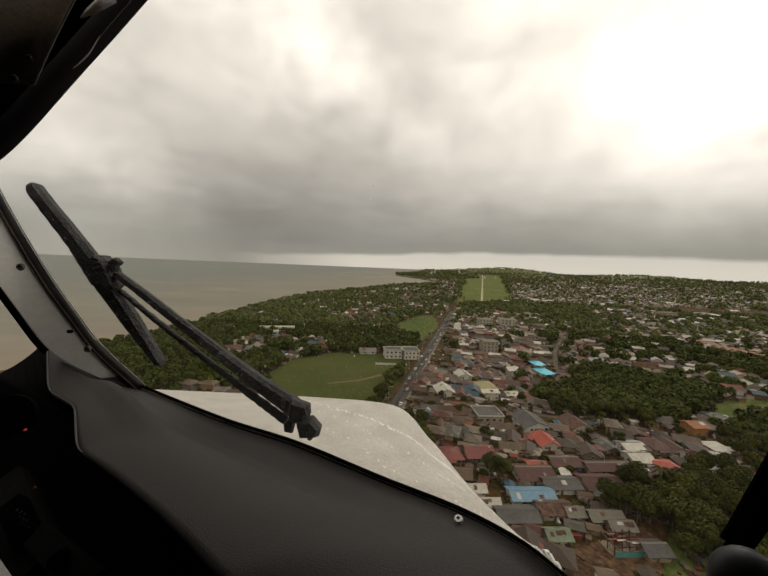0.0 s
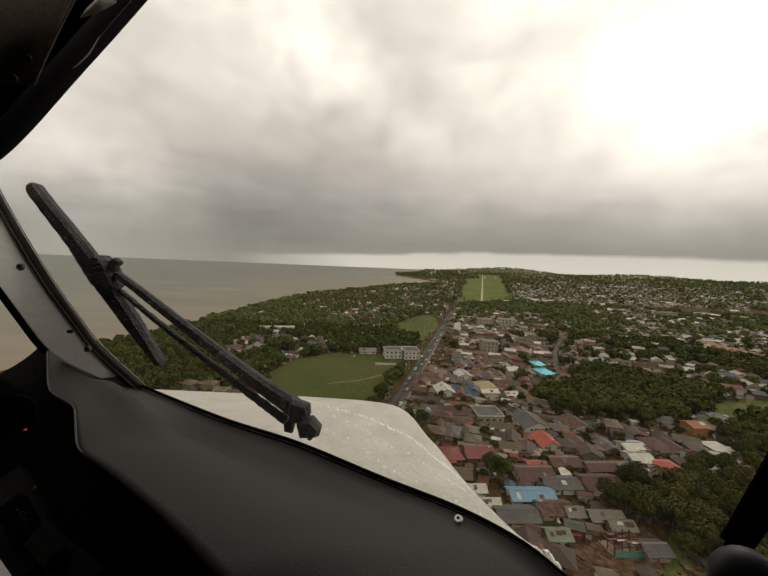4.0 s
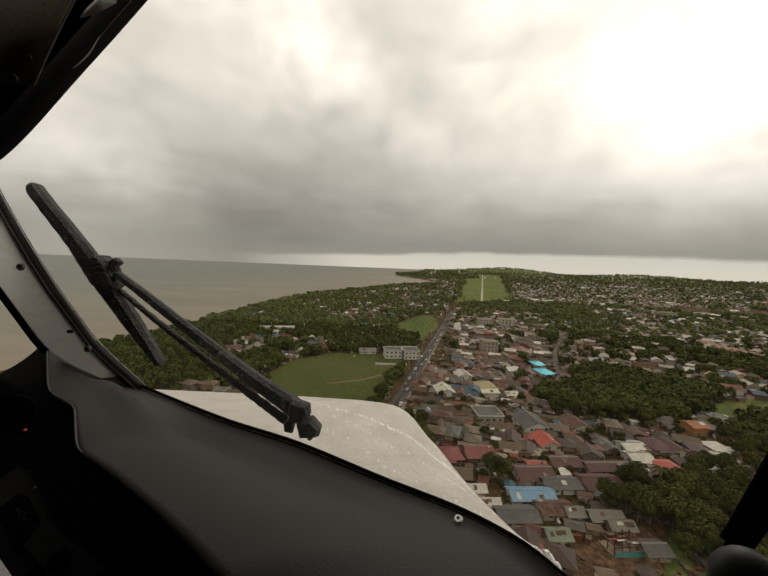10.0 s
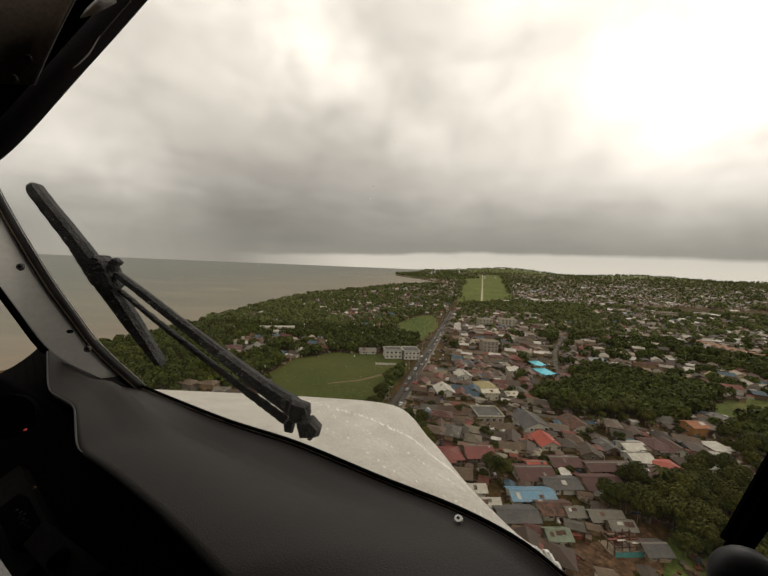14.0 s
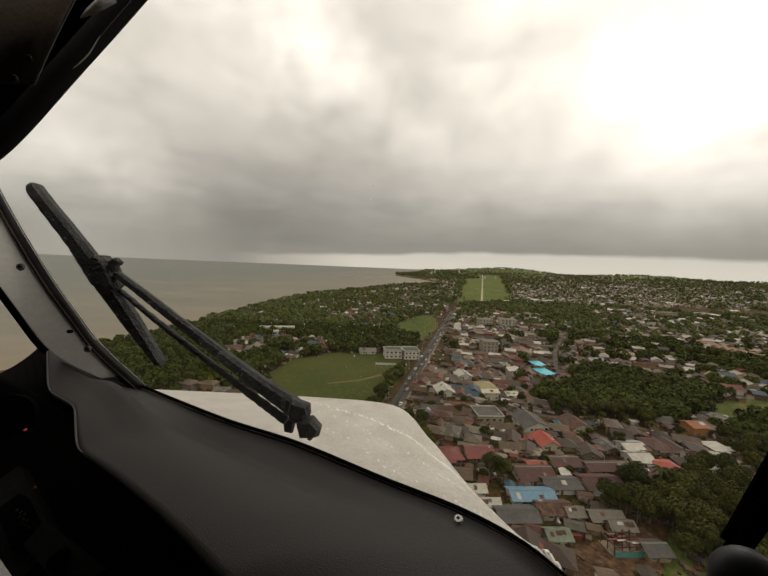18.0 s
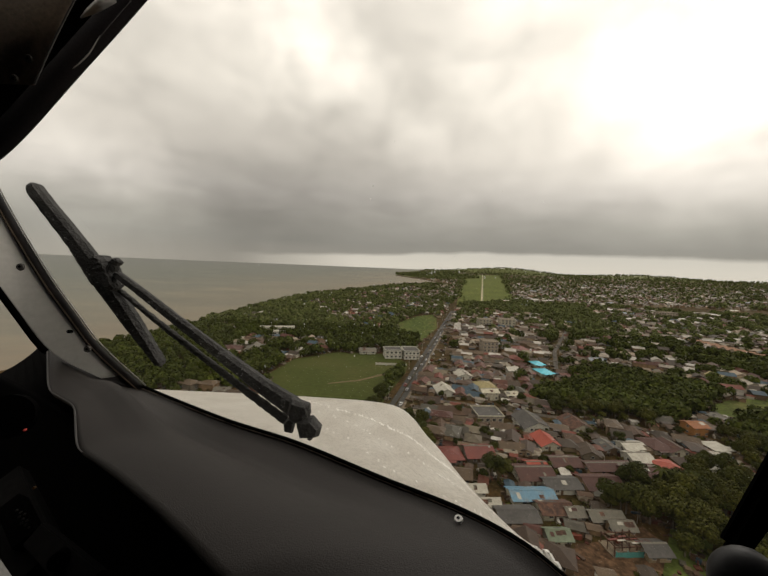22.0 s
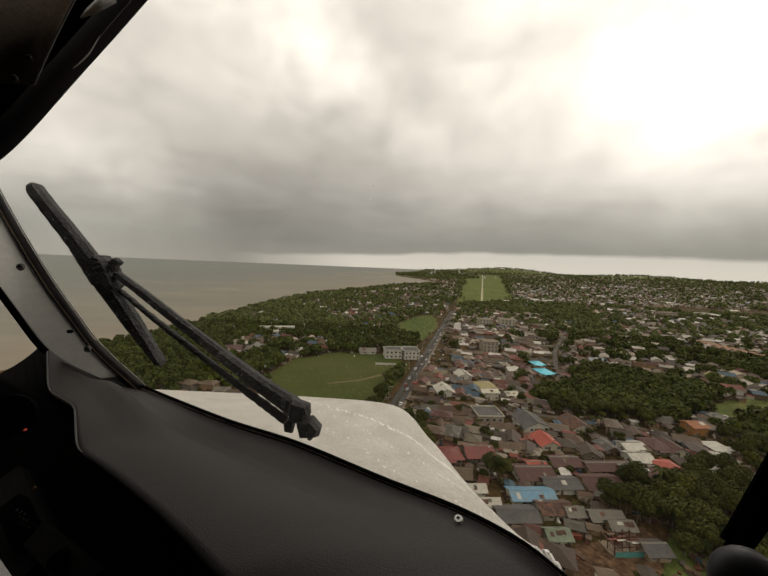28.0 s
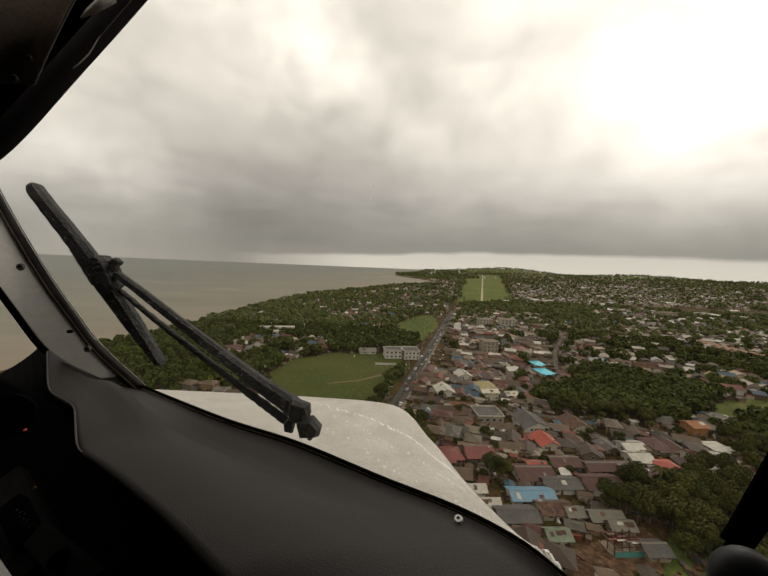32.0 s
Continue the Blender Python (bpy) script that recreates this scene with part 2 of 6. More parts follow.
M["tan"] = mat("tan_wall", [(0.30, 0.25, 0.19), (0.38, 0.33, 0.26)], 0.9, scale=0.2, bump=0.1)
M["pane"] = mat("dark_window", [(0.02, 0.022, 0.025), (0.035, 0.035, 0.035)], 0.15, scale=0.5, bump=0, spec=0.5)
M["frame"] = mat("window_frame", [(0.35, 0.33, 0.3), (0.45, 0.43, 0.4)], 0.6, scale=2.0, bump=0)
M["wood"] = mat("door_wood", [(0.10, 0.06, 0.035), (0.16, 0.10, 0.06)], 0.7, scale=2.0)
M["skylight"] = mat("skylight_sheet", [(0.42, 0.41, 0.38), (0.55, 0.54, 0.5)], 0.4, scale=0.5, bump=0)
M["car_paint"] = mat("car_paint", [(0.5, 0.5, 0.5), (0.06, 0.06, 0.065), (0.35, 0.35, 0.36), (0.2, 0.03, 0.025), (0.6, 0.6, 0.58), (0.05, 0.07, 0.14)], 0.3, by="object", bump=0, scale=1.0, spec=0.5)
M["rubber"] = mat("rubber", [(0.02, 0.02, 0.02), (0.03, 0.03, 0.03)], 0.8, scale=20, bump=0.1)
M["rock"] = mat("breakwater_rock", [(0.10, 0.09, 0.08), (0.2, 0.18, 0.15)], 0.9, scale=0.3)
# cockpit
M["leatherette"] = mat("glareshield_cover", [(0.0217, 0.0181, 0.0167), (0.0280, 0.0234, 0.0217)], 0.62, scale=5, fine=120, bump=0.22, spec=0.33, dist=0.006)
# black plastic, darkened further so the colour carries the cockpit's deep shade
M["black"] = mat("black_plastic_in_shade", [(0.0012, 0.0012, 0.0012), (0.0022, 0.0022, 0.0022)], 0.95, scale=8, fine=20, bump=0.1, spec=0.02, dist=0.006)
M["seal"] = mat("rubber_seal", [(0.012, 0.011, 0.011), (0.022, 0.018, 0.018)], 0.55, scale=12, fine=20, bump=0.1, dist=0.006)
M["head_seal"] = mat("header_rubber", [(0.020, 0.017, 0.020), (0.030, 0.025, 0.029)], 0.6, scale=12, fine=20, bump=0.1, dist=0.006)
M["post"] = mat("grey_painted_metal", [(0.52, 0.505, 0.475), (0.57, 0.555, 0.525)], 0.5, scale=5, fine=14, bump=0.05, dist=0.006, contrast=0.35)
M["brown_panel"] = mat("brown_trim_panel", [(0.2015, 0.1530, 0.1131), (0.2790, 0.2130, 0.1595)], 0.8, scale=5, fine=30, bump=0.12, spec=0.1, dist=0.006)
M["steel"] = mat("screw_steel", [(0.45, 0.45, 0.44), (0.6, 0.6, 0.58)], 0.35, 0.8, scale=30, bump=0, dist=0.006)
M["nose"] = mat("wet_white_nose_paint", [(0.455, 0.418, 0.366), (0.535, 0.500, 0.445), (0.600, 0.570, 0.515)], 0.36, scale=9.0, fine=13, bump=0.45, spec=0.5, dist=0.004, stretch=(1.0, 1.0, 0.45), contrast=0.75)
M["bright_screw"] = mat("bright_screw_head", [(0.70, 0.69, 0.67), (0.80, 0.79, 0.77)], 0.35, 0.2, scale=60, bump=0, dist=0.003, spec=0.6)
M["edge_line"] = mat("brown_edge_strip", [(0.22, 0.165, 0.12), (0.34, 0.27, 0.21)], 0.55, scale=14, bump=0.1, dist=0.003)
M["dull"] = mat("dull_screw", [(0.08, 0.075, 0.07), (0.12, 0.11, 0.1)], 0.5, 0.5, scale=30, bump=0, dist=0.006)
M["chalk"] = mat("worn_sealant", [(0.84, 0.82, 0.77), (0.90, 0.88, 0.84)], 0.6, scale=20, bump=0.0, dist=0.006)
M["wiper"] = mat("wiper_black_metal", [(0.017, 0.016, 0.016), (0.034, 0.033, 0.032), (0.055, 0.053, 0.052)], 0.6, scale=22, fine=7, bump=0.9, spec=0.25, dist=0.006)
M["bead"] = mat("water_bead", [(0.30, 0.30, 0.29), (0.40, 0.40, 0.39)], 0.2, scale=60, bump=0, dist=0.003, spec=0.5)
M["shell"] = mat("cabin_lining", [(0.018, 0.017, 0.016), (0.03, 0.028, 0.026)], 0.9, scale=3, bump=0.1, dist=0.006, spec=0.1)
M["dial"] = mat("panel_grey", [(0.0075, 0.0070, 0.0070), (0.012, 0.0112, 0.0112)], 0.8, scale=10, bump=0.1, dist=0.006, spec=0.1)


M["console"] = mat("grey_console_paint", [(0.16, 0.156, 0.15), (0.21, 0.205, 0.195)], 0.6, scale=12, bump=0.05, dist=0.003)
# grey for thin edges, and for the highlight painted along the padding's rim
M["piping"] = mat("grey_edge_line", [(0.06, 0.055, 0.055), (0.1, 0.095, 0.095)], 0.5, scale=20, bump=0, dist=0.003)
M["knob"] = mat("dark_grey_plastic", [(0.018, 0.018, 0.020), (0.026, 0.026, 0.029)], 0.5, scale=20, bump=0.1, dist=0.003)


def glow(name, c, s):
    m = bpy.data.materials.new(name)
    m.use_nodes = True
    p = m.node_tree.nodes["Principled BSDF"]
    p.inputs["Base Color"].default_value = p.inputs["Emission Color"].default_value = (*c, 1)
    p.inputs["Emission Strength"].default_value = s
    return m


def clear(name, gloss, tint, dust):
    """Clear glass: a faint mirror, and a thin film of dust that scatters a little daylight."""
    m = bpy.data.materials.new(name)
    m.use_nodes = True
    n, l = m.node_tree.nodes, m.node_tree.links
    n.remove(n["Principled BSDF"])
    t, g, mx = n.new("ShaderNodeBsdfTransparent"), n.new("ShaderNodeBsdfGlossy"), n.new("ShaderNodeMixShader")
    t.inputs[0].default_value = (*tint, 1)
    g.inputs["Roughness"].default_value = 0.02
    mx.inputs[0].default_value = gloss
    l.new(t.outputs[0], mx.inputs[1])
    l.new(g.outputs[0], mx.inputs[2])
    film_, dusty = n.new("ShaderNodeBsdfTranslucent"), n.new("ShaderNodeMixShader")
    film_.inputs[0].default_value = (0.8, 0.78, 0.72, 1)
    dusty.inputs[0].default_value = dust
    l.new(mx.outputs[0], dusty.inputs[1])
    l.new(film_.outputs[0], dusty.inputs[2])
    l.new(dusty.outputs[0], n["Material Output"].inputs[0])
    return m


M["glass"] = clear("windshield_glass", 0.02, (0.985, 0.985, 0.98), 0.009)
M["drop"] = bpy.data.materials.new("rain_drop")
M["drop"].use_nodes = True
dn, dl = M["drop"].node_tree.nodes, M["drop"].node_tree.links
dn.remove(dn["Principled BSDF"])
dt, dg, dm = dn.new("ShaderNodeBsdfTransparent"), dn.new("ShaderNodeBsdfTranslucent"), dn.new("ShaderNodeMixShader")
dg.inputs[0].default_value, dm.inputs[0].default_value = (0.9, 0.9, 0.89, 1), 0.45
dl.new(dt.outputs[0], dm.inputs[1])
dl.new(dg.outputs[0], dm.inputs[2])
dl.new(dm.outputs[0], dn["Material Output"].inputs[0])
M["led_red"] = glow("red_lamp", (0.6, 0.08, 0.06), 0.14)
M["led_amber"] = mat("unlit_amber_lamp", [(0.10, 0.05, 0.012), (0.14, 0.07, 0.02)], 0.4, scale=30, bump=0)


def water():
    m = bpy.data.materials.new("silty_sea")
    m.use_nodes = True
    n, l = m.node_tree.nodes, m.node_tree.links
    p = n["Principled BSDF"]
    p.inputs["Roughness"].default_value, p.inputs["Specular IOR Level"].default_value = 0.55, 0.22
    tc = n.new("ShaderNodeTexCoord")
    sep = n.new("ShaderNodeSeparateXYZ")
    l.new(tc.outputs["Object"], sep.inputs[0])
    off = mathn(n, l, "ADD", mathn(n, l, "MULTIPLY", sep.outputs[0], -0.96), mathn(n, l, "MULTIPLY", sep.outputs[1], 0.27))
    streak = node(n, "ShaderNodeTexNoise", Scale=0.0075, Detail=7.0, Roughness=0.6, Distortion=0.8)
    lane = n.new("ShaderNodeCombineXYZ")
    l.new(off, lane.inputs[0])
    along = mathn(n, l, "ADD", mathn(n, l, "MULTIPLY", sep.outputs[0], 0.05), mathn(n, l, "MULTIPLY", sep.outputs[1], 0.18))
    l.new(along, lane.inputs[1])
    l.new(lane.outputs[0], streak.inputs["Vector"])
    off = mathn(n, l, "ADD", off, mathn(n, l, "MULTIPLY", mathn(n, l, "SUBTRACT", streak.outputs[0], 0.5), 900.0))
    col = ramp(n, l, mathn(n, l, "DIVIDE", off, 3000.0), [(0.02, (0.165, 0.12, 0.077)), (0.09, (0.178, 0.142, 0.097)), (0.15, (0.162, 0.143, 0.102)),
                                                         (0.24, (0.138, 0.132, 0.10)), (0.42, (0.115, 0.12, 0.098)), (1.0, (0.115, 0.12, 0.105))])
    silt = node(n, "ShaderNodeTexNoise", Scale=0.011, Detail=6.0, Roughness=0.62, Distortion=0.5)
    drift = n.new("ShaderNodeCombineXYZ")
    l.new(mathn(n, l, "MULTIPLY", sep.outputs[0], 0.35), drift.inputs[0])
    l.new(sep.outputs[1], drift.inputs[1])
    l.new(drift.outputs[0], silt.inputs["Vector"])
    col = mixc(n, l, "MULTIPLY", 1.0, col, ramp(n, l, silt.outputs[0], [(0.3, (0.80, 0.82, 0.84)), (0.5, (1.0, 1.0, 1.0)), (0.62, (1.12, 1.10, 1.06)), (0.72, (1.45, 1.42, 1.36))]))
    l.new(col, p.inputs["Base Color"])
    chop = node(n, "ShaderNodeTexNoise", Scale=0.12, Detail=4.0)
    l.new(tc.outputs["Object"], chop.inputs["Vector"])
    bp = node(n, "ShaderNodeBump", Strength=0.25, Distance=0.4)
    l.new(chop.outputs[0], bp.inputs["Height"])
    l.new(bp.outputs[0], p.inputs["Normal"])
    return m


M["water"] = water()


# ---- building blocks ----
def mesh(name, verts, faces, material, parent=None, label="", smooth=False):
    me = bpy.data.meshes.new(name)
    me.from_pydata([tuple(v) for v in verts], [], faces)
    mats = material if isinstance(material, (list, tuple)) else [material]
    for m in mats:
        me.materials.append(m)
    if smooth:
        me.polygons.foreach_set("use_smooth", [True] * len(me.polygons))
    me.update()
    ob = new(name, me)
    ob.parent = parent
    if label:
        ob["label"] = label
    return ob


def part(name, bm, material, parent, label=""):
    bmesh.ops.recalc_face_normals(bm, faces=bm.faces)
    me = bpy.data.meshes.new(name)
    bm.to_mesh(me)
    bm.free()
    me.materials.append(material)
    ob = new(name, me)
    ob.parent = parent
    if label:
        ob["label"] = label
    return ob


def box(size, at=(0, 0, 0), rz=0.0, bevel=0.0):
    bm = bmesh.new()
    bmesh.ops.create_cube(bm, size=1.0, matrix=Matrix.LocRotScale(at, Euler((0, 0, radians(rz))), size))
    if bevel:
        bmesh.ops.bevel(bm, geom=bm.edges[:], offset=bevel, segments=2, affect="EDGES")
    return bm


def bar(p0, p1, w0, w1, t, up=(0, 0, 1), bevel=0.002):
    """A tapered bar from p0 to p1, w wide and t thick."""
    a, b, u = Vector(p0), Vector(p1), Vector(up)
    d = (b - a).normalized()
    s = d.cross(u).normalized()
    n = s.cross(d)
    bm = bmesh.new()
    vs = [bm.verts.new(p + s * sx * w / 2 + n * sn * t / 2) for p, w in ((a, w0), (b, w1)) for sx, sn in ((-1, -1), (1, -1), (1, 1), (-1, 1))]
    for f in ((0, 1, 2, 3), (7, 6, 5, 4), (0, 4, 5, 1), (1, 5, 6, 2), (2, 6, 7, 3), (3, 7, 4, 0)):
        bm.faces.new([vs[i] for i in f])
    bmesh.ops.recalc_face_normals(bm, faces=bm.faces)
    if bevel:
        bmesh.ops.bevel(bm, geom=bm.edges[:], offset=bevel, segments=2, affect="EDGES")
    return bm


def disc(at, axis, r, h, seg=16, r2=None):
    bm = bmesh.new()
    q = Vector(axis).to_track_quat("Z", "Y").to_matrix().to_4x4()
    bmesh.ops.create_cone(bm, cap_ends=True, segments=seg, radius1=r, radius2=r if r2 is None else r2, depth=h, matrix=Matrix.Translation(at) @ q)
    return bm


def spline(pts, n):
    """n points along a Catmull-Rom curve through pts."""
    p = [Vector(v) for v in pts]
    p = [2 * p[0] - p[1]] + p + [2 * p[-1] - p[-2]]
    out = []
    for i in range(n):
        u = i / (n - 1) * (len(p) - 3)
        k = min(int(u), len(p) - 4)
        t = u - k
        a, b, c, d = p[k:k + 4]
        out.append(0.5 * ((2 * b) + (c - a) * t + (2 * a - 5 * b + 4 * c - d) * t * t + (3 * b - a - 3 * c + d) * t ** 3))
    return out


def polyline(pts, n):
    """n points along straight runs between pts, an equal number to each run."""
    p = [Vector(v) for v in pts]
    out = []
    for i in range(n):
        u = i / (n - 1) * (len(p) - 1)
        k = min(int(u), len(p) - 2)
        out.append(p[k].lerp(p[k + 1], u - k))
    return out


def loft(name, rails, material, parent, label="", thick=(0, 0, 0)):
    """A sheet through rails of equal length; thick: the vector to its back."""
    n, k = len(rails[0]), len(rails)
    verts = [v for r in rails for v in r]
    faces = [(i * n + j, i * n + j + 1, (i + 1) * n + j + 1, (i + 1) * n + j) for i in range(k - 1) for j in range(n - 1)]
    back = Vector(thick)
    if back.length:
        m = len(verts)
        verts += [v + back for v in verts]
        faces += [tuple(m + q for q in reversed(f)) for f in faces]
        rim = list(range(n)) + [i * n + n - 1 for i in range(1, k)] + [(k - 1) * n + j for j in range(n - 2, -1, -1)] + [i * n for i in range(k - 2, 0, -1)]
        faces += [(rim[i], rim[i - 1], m + rim[i - 1], m + rim[i]) for i in range(len(rim))]
    ob = mesh(name, verts, faces, material, parent, label, True)
    return ob


def thing(name, m, label, category, group="", kind=""):
    ob = new(name)
    ob.matrix_world = m
    return tagged(ob, label, category, group, kind)


def ground_at(x, y, rz=0.0, z=0.0):
    return pose(x, y, z, 0, 0, rz)


# ---- sea, land, roads ----
sea = mesh("water", [(-4900, -1500, -1.0), (4900, -1500, -1.0), (4900, 4960, -1.0), (-4900, 4960, -1.0)], [(0, 1, 2, 3)], M["water"])
tagged(sea, "silty brown shallow sea under an overcast sky", "sea", kind="structure")

COAST = [(-330, -1500), (-348, -480), (-300, -50), (-256, 263), (-252, 298), (-229, 341), (-226, 417), (-217, 542), (-198, 694), (-165, 821), (-106, 913), (-33, 1065),
         (67, 1250), (191, 1375), (289, 1420), (240, 1760), (185, 1938), (76, 2326), (368, 3384), (520, 4960)]


def coast_x(y):
    for (x0, y0), (x1, y1) in zip(COAST, COAST[1:]):
        if y0 <= y <= y1:
            return x0 + (x1 - x0) * (y - y0) / (y1 - y0)
    return COAST[-1][0]


def build_ground():
    bm = bmesh.new()
    ys = [-1500 + 20 * i for i in range(190)] + [2300 + 120 * i for i in range(23)]
    rows = []
    for y in ys:
        x0 = coast_x(y) + 5 * math.sin(y * 0.11) + 3 * math.sin(y * 0.043)
        rows.append([bm.verts.new((x0 - 7, y, -1.6))] + [bm.verts.new((x0 + (4900 - x0) * (k / 10) ** 2, y, 0)) for k in range(11)])
    for a, b in zip(rows, rows[1:]):
        for i in range(11):
            bm.faces.new((a[i], a[i + 1], b[i + 1], b[i]))
    return tagged(part("ground", bm, M["earth"], None), "patchy grass and bare earth of a coastal town", "ground", kind="structure")


build_ground()
ROAD_A, ROAD_D = Vector((-45.3, 0.0)), Vector((0.267, 0.9637)).normalized()
ROAD_N = Vector((ROAD_D.y, -ROAD_D.x))
ROAD_DEG = math.degrees(math.atan2(ROAD_D.y, ROAD_D.x)) - 90


def by_road(s, q):
    p = ROAD_A + ROAD_D * s + ROAD_N * q
    return p.x, p.y


def strip(name, q0, q1, s0, s1, z, material, label, parent=None, step=40):
    k = max(1, int((s1 - s0) / step))
    v = []
    for i in range(k + 1):
        s = s0 + (s1 - s0) * i / k
        for q in (q0, q1):
            for zz in (z, z - 0.3):
                v.append((*by_road(s, q), zz))
    f = [(i * 4, i * 4 + 2, i * 4 + 6, i * 4 + 4) for i in range(k)] + [(i * 4 + 1, i * 4, i * 4 + 4, i * 4 + 5) for i in range(k)] + [(i * 4 + 2, i * 4 + 3, i * 4 + 7, i * 4 + 6) for i in range(k)]
    ob = mesh(name, v, f, material, parent)
    return tagged(ob, label, name.split("_")[0], kind="structure") if parent is None else ob


road_left = strip("road", -3.8, -0.4, -1100, 660, 0.06, M["asphalt"], "wet grey asphalt carriageway")
road_right = strip("road", 0.4, 3.8, -1100, 660, 0.06, M["asphalt"], "wet grey asphalt carriageway beside a planted median")
strip("median", -0.37, 0.37, -1100, 650, 0.2, M["earth"], "narrow earth median between two carriageways")
strip("pavement", 3.87, 5.4, -1100, 655, 0.18, M["concrete"], "stained concrete pavement along the main road")
strip("pavement", -5.4, -3.87, -1100, 655, 0.18, M["earth"], "worn earth pavement along the main road")


def sheet(name, pts, z, material, label, category):
    v = [(x, y, z) for x, y in pts] + [(x, y, z - 0.4) for x, y in pts]
    n = len(pts)
    return tagged(mesh(name, v, [tuple(range(n))] + [(i, (i + 1) % n, n + (i + 1) % n, n + i) for i in range(n)], material), label, category, kind="structure")


SPORTS = [(-82, 242), (-73, 288), (-39, 315), (6, 314), (24, 288), (20, 262), (4, 210), (-2, 174), (-52, 169)]
MEADOW = [(18, 472), (55, 550), (92, 583), (74, 457), (45, 374), (20, 407)]
RUNWAY_FIELD = [(160, 738), (320, 828), (471, 1284), (776, 2214), (1150, 3427), (698, 2953), (347, 1549)]
PASTURE = [(208, 214), (250, 236), (285, 237), (250, 207), (205, 198)]
PLOT = [(63, 101), (74, 103), (90, 110), (93, 100), (84, 91), (52, 88)]
BANK = [(99, 109), (114, 109), (93, 89), (80, 89)]
OPEN_GROUND = [SPORTS, MEADOW, RUNWAY_FIELD, PASTURE, PLOT]
WOODS = [[(112, 238), (142, 244), (162, 284), (174, 283), (209, 275), (232, 255), (249, 242), (186, 203), (153, 187), (119, 190), (106, 202), (103, 232)],
         [(88, 127), (106, 138), (135, 145), (154, 142), (154, 129), (118, 88), (76, 85), (87, 101), (88, 112), (81, 114)],
         [(267, 431), (365, 408), (292, 324), (208, 332)],
         [(365, 777), (479, 841), (295, 436), (181, 378)],
         [(203, 196), (250, 207), (181, 147), (162, 149), (163, 171)]]
sheet("field", SPORTS, 0.10, M["pitch"], "olive sports field with worn brown turf", "field")
sheet("field", MEADOW, 0.11, M["grass"], "green meadow beside the main road", "field")
sheet("field", PASTURE, 0.10, M["grass"], "bright rough grass between the houses", "field")
sheet("field", BANK, 0.12, M["grass"], "overgrown green bank below the trees", "field")
sheet("yard", PLOT, 0.09, M["soil"], "churned red-brown earth of a building plot", "yard")
sheet("airfield", RUNWAY_FIELD, 0.15, M["airfield"], "green airfield grass at the runway", "airfield")
sheet("runway", [(217, 760), (224, 762), (922, 3200), (904, 3170)], 0.25, M["runway"], "worn grey-green runway on the airfield", "runway")
for k in range(26):
    # pale dashes of its centreline, longer towards the far end
    a_, b_ = k / 26, (k + 0.55) / 26
    lo, hi = [Vector((220.5, 764)).lerp(Vector((912, 3180)), u_) for u_ in (a_ * a_ * 0.7 + a_ * 0.3, b_ * b_ * 0.7 + b_ * 0.3)]
    sheet("runway_mark", [(lo.x - 1.7, lo.y), (lo.x + 1.7, lo.y), (hi.x + 2.4, hi.y), (hi.x - 2.4, hi.y)], 0.30, M["runway_mark"], "pale yellow centreline mark on the runway", "runway mark")
sheet("path", [(-35.5, 231.6), (-14, 240.3), (0, 252), (17, 266), (16, 268), (-1.5, 254.5), (-14.6, 242.6), (-35, 233.6)], 0.13, M["worn_turf"], "worn brown earth path over the sports field", "path")
sheet("beach", [(83, 1215), (262, 1246), (330, 1405), (270, 1470), (189, 1480), (101, 1330)], 0.05, M["sand"], "pale sandy beach at the head of the bay", "beach")


def inside(x, y, poly):
    odd = False
    for (x0, y0), (x1, y1) in zip(poly, poly[1:] + poly[:1]):
        if (y0 > y) != (y1 > y) and x < x0 + (x1 - x0) * (y - y0) / (y1 - y0):
            odd = not odd
    return odd


# the factory quarter, already flown over: its own plan, in units of 1.3 m
PLAN = 1.3


def factory_xy(x, y):
    return x * PLAN - 176, y * PLAN - 560


def factory_sheet(name, pts, z, material, label, category):
    return sheet(name, [factory_xy(x, y) for x, y in pts], z, material, label, category)


factory_sheet("yard", [(96.2, 160.9), (128.0, 168.2), (124.2, 139.8), (93.8, 135.2), (64.1, 136.2)], 0.09, M["concrete"], "wet beige concrete factory yard", "yard")
factory_sheet("yard", [(128.0, 168.2), (162.4, 200.6), (177.3, 227.6), (188.9, 228.4), (145.7, 152.7), (125.4, 141.3)], 0.11, M["concrete"], "stained concrete lane between factory sheds", "yard")
factory_sheet("yard", [(96.8, 227.0), (134.6, 232.5), (124.2, 211.0), (89.7, 205.8)], 0.10, M["soil"], "bare earth plot behind a dark long shed", "yard")
factory_sheet("field", [(48.4, 155.4), (82.3, 151.2), (87.6, 161.8), (56.5, 163.0)], 0.07, M["grass"], "overgrown green plot behind a tan wall", "field")
for k in range(4):
    factory_sheet("field", [(190 + 9 * k, 205 + 22 * k), (330 + 20 * k, 262 + 26 * k), (330 + 20 * k, 276 + 26 * k), (186 + 9 * k, 217 + 22 * k)], 0.08 + 0.01 * k,
                  M["soil"] if k % 2 == 0 else M["concrete"], "strip of bare brown soil beside the factory", "field")

TAKEN = []  # footprints: x, y, half length, half depth, degrees


def claim(x, y, a, b, deg, pad=3.0):
    TAKEN.append((x, y, a / 2 + pad, b / 2 + pad, radians(deg)))


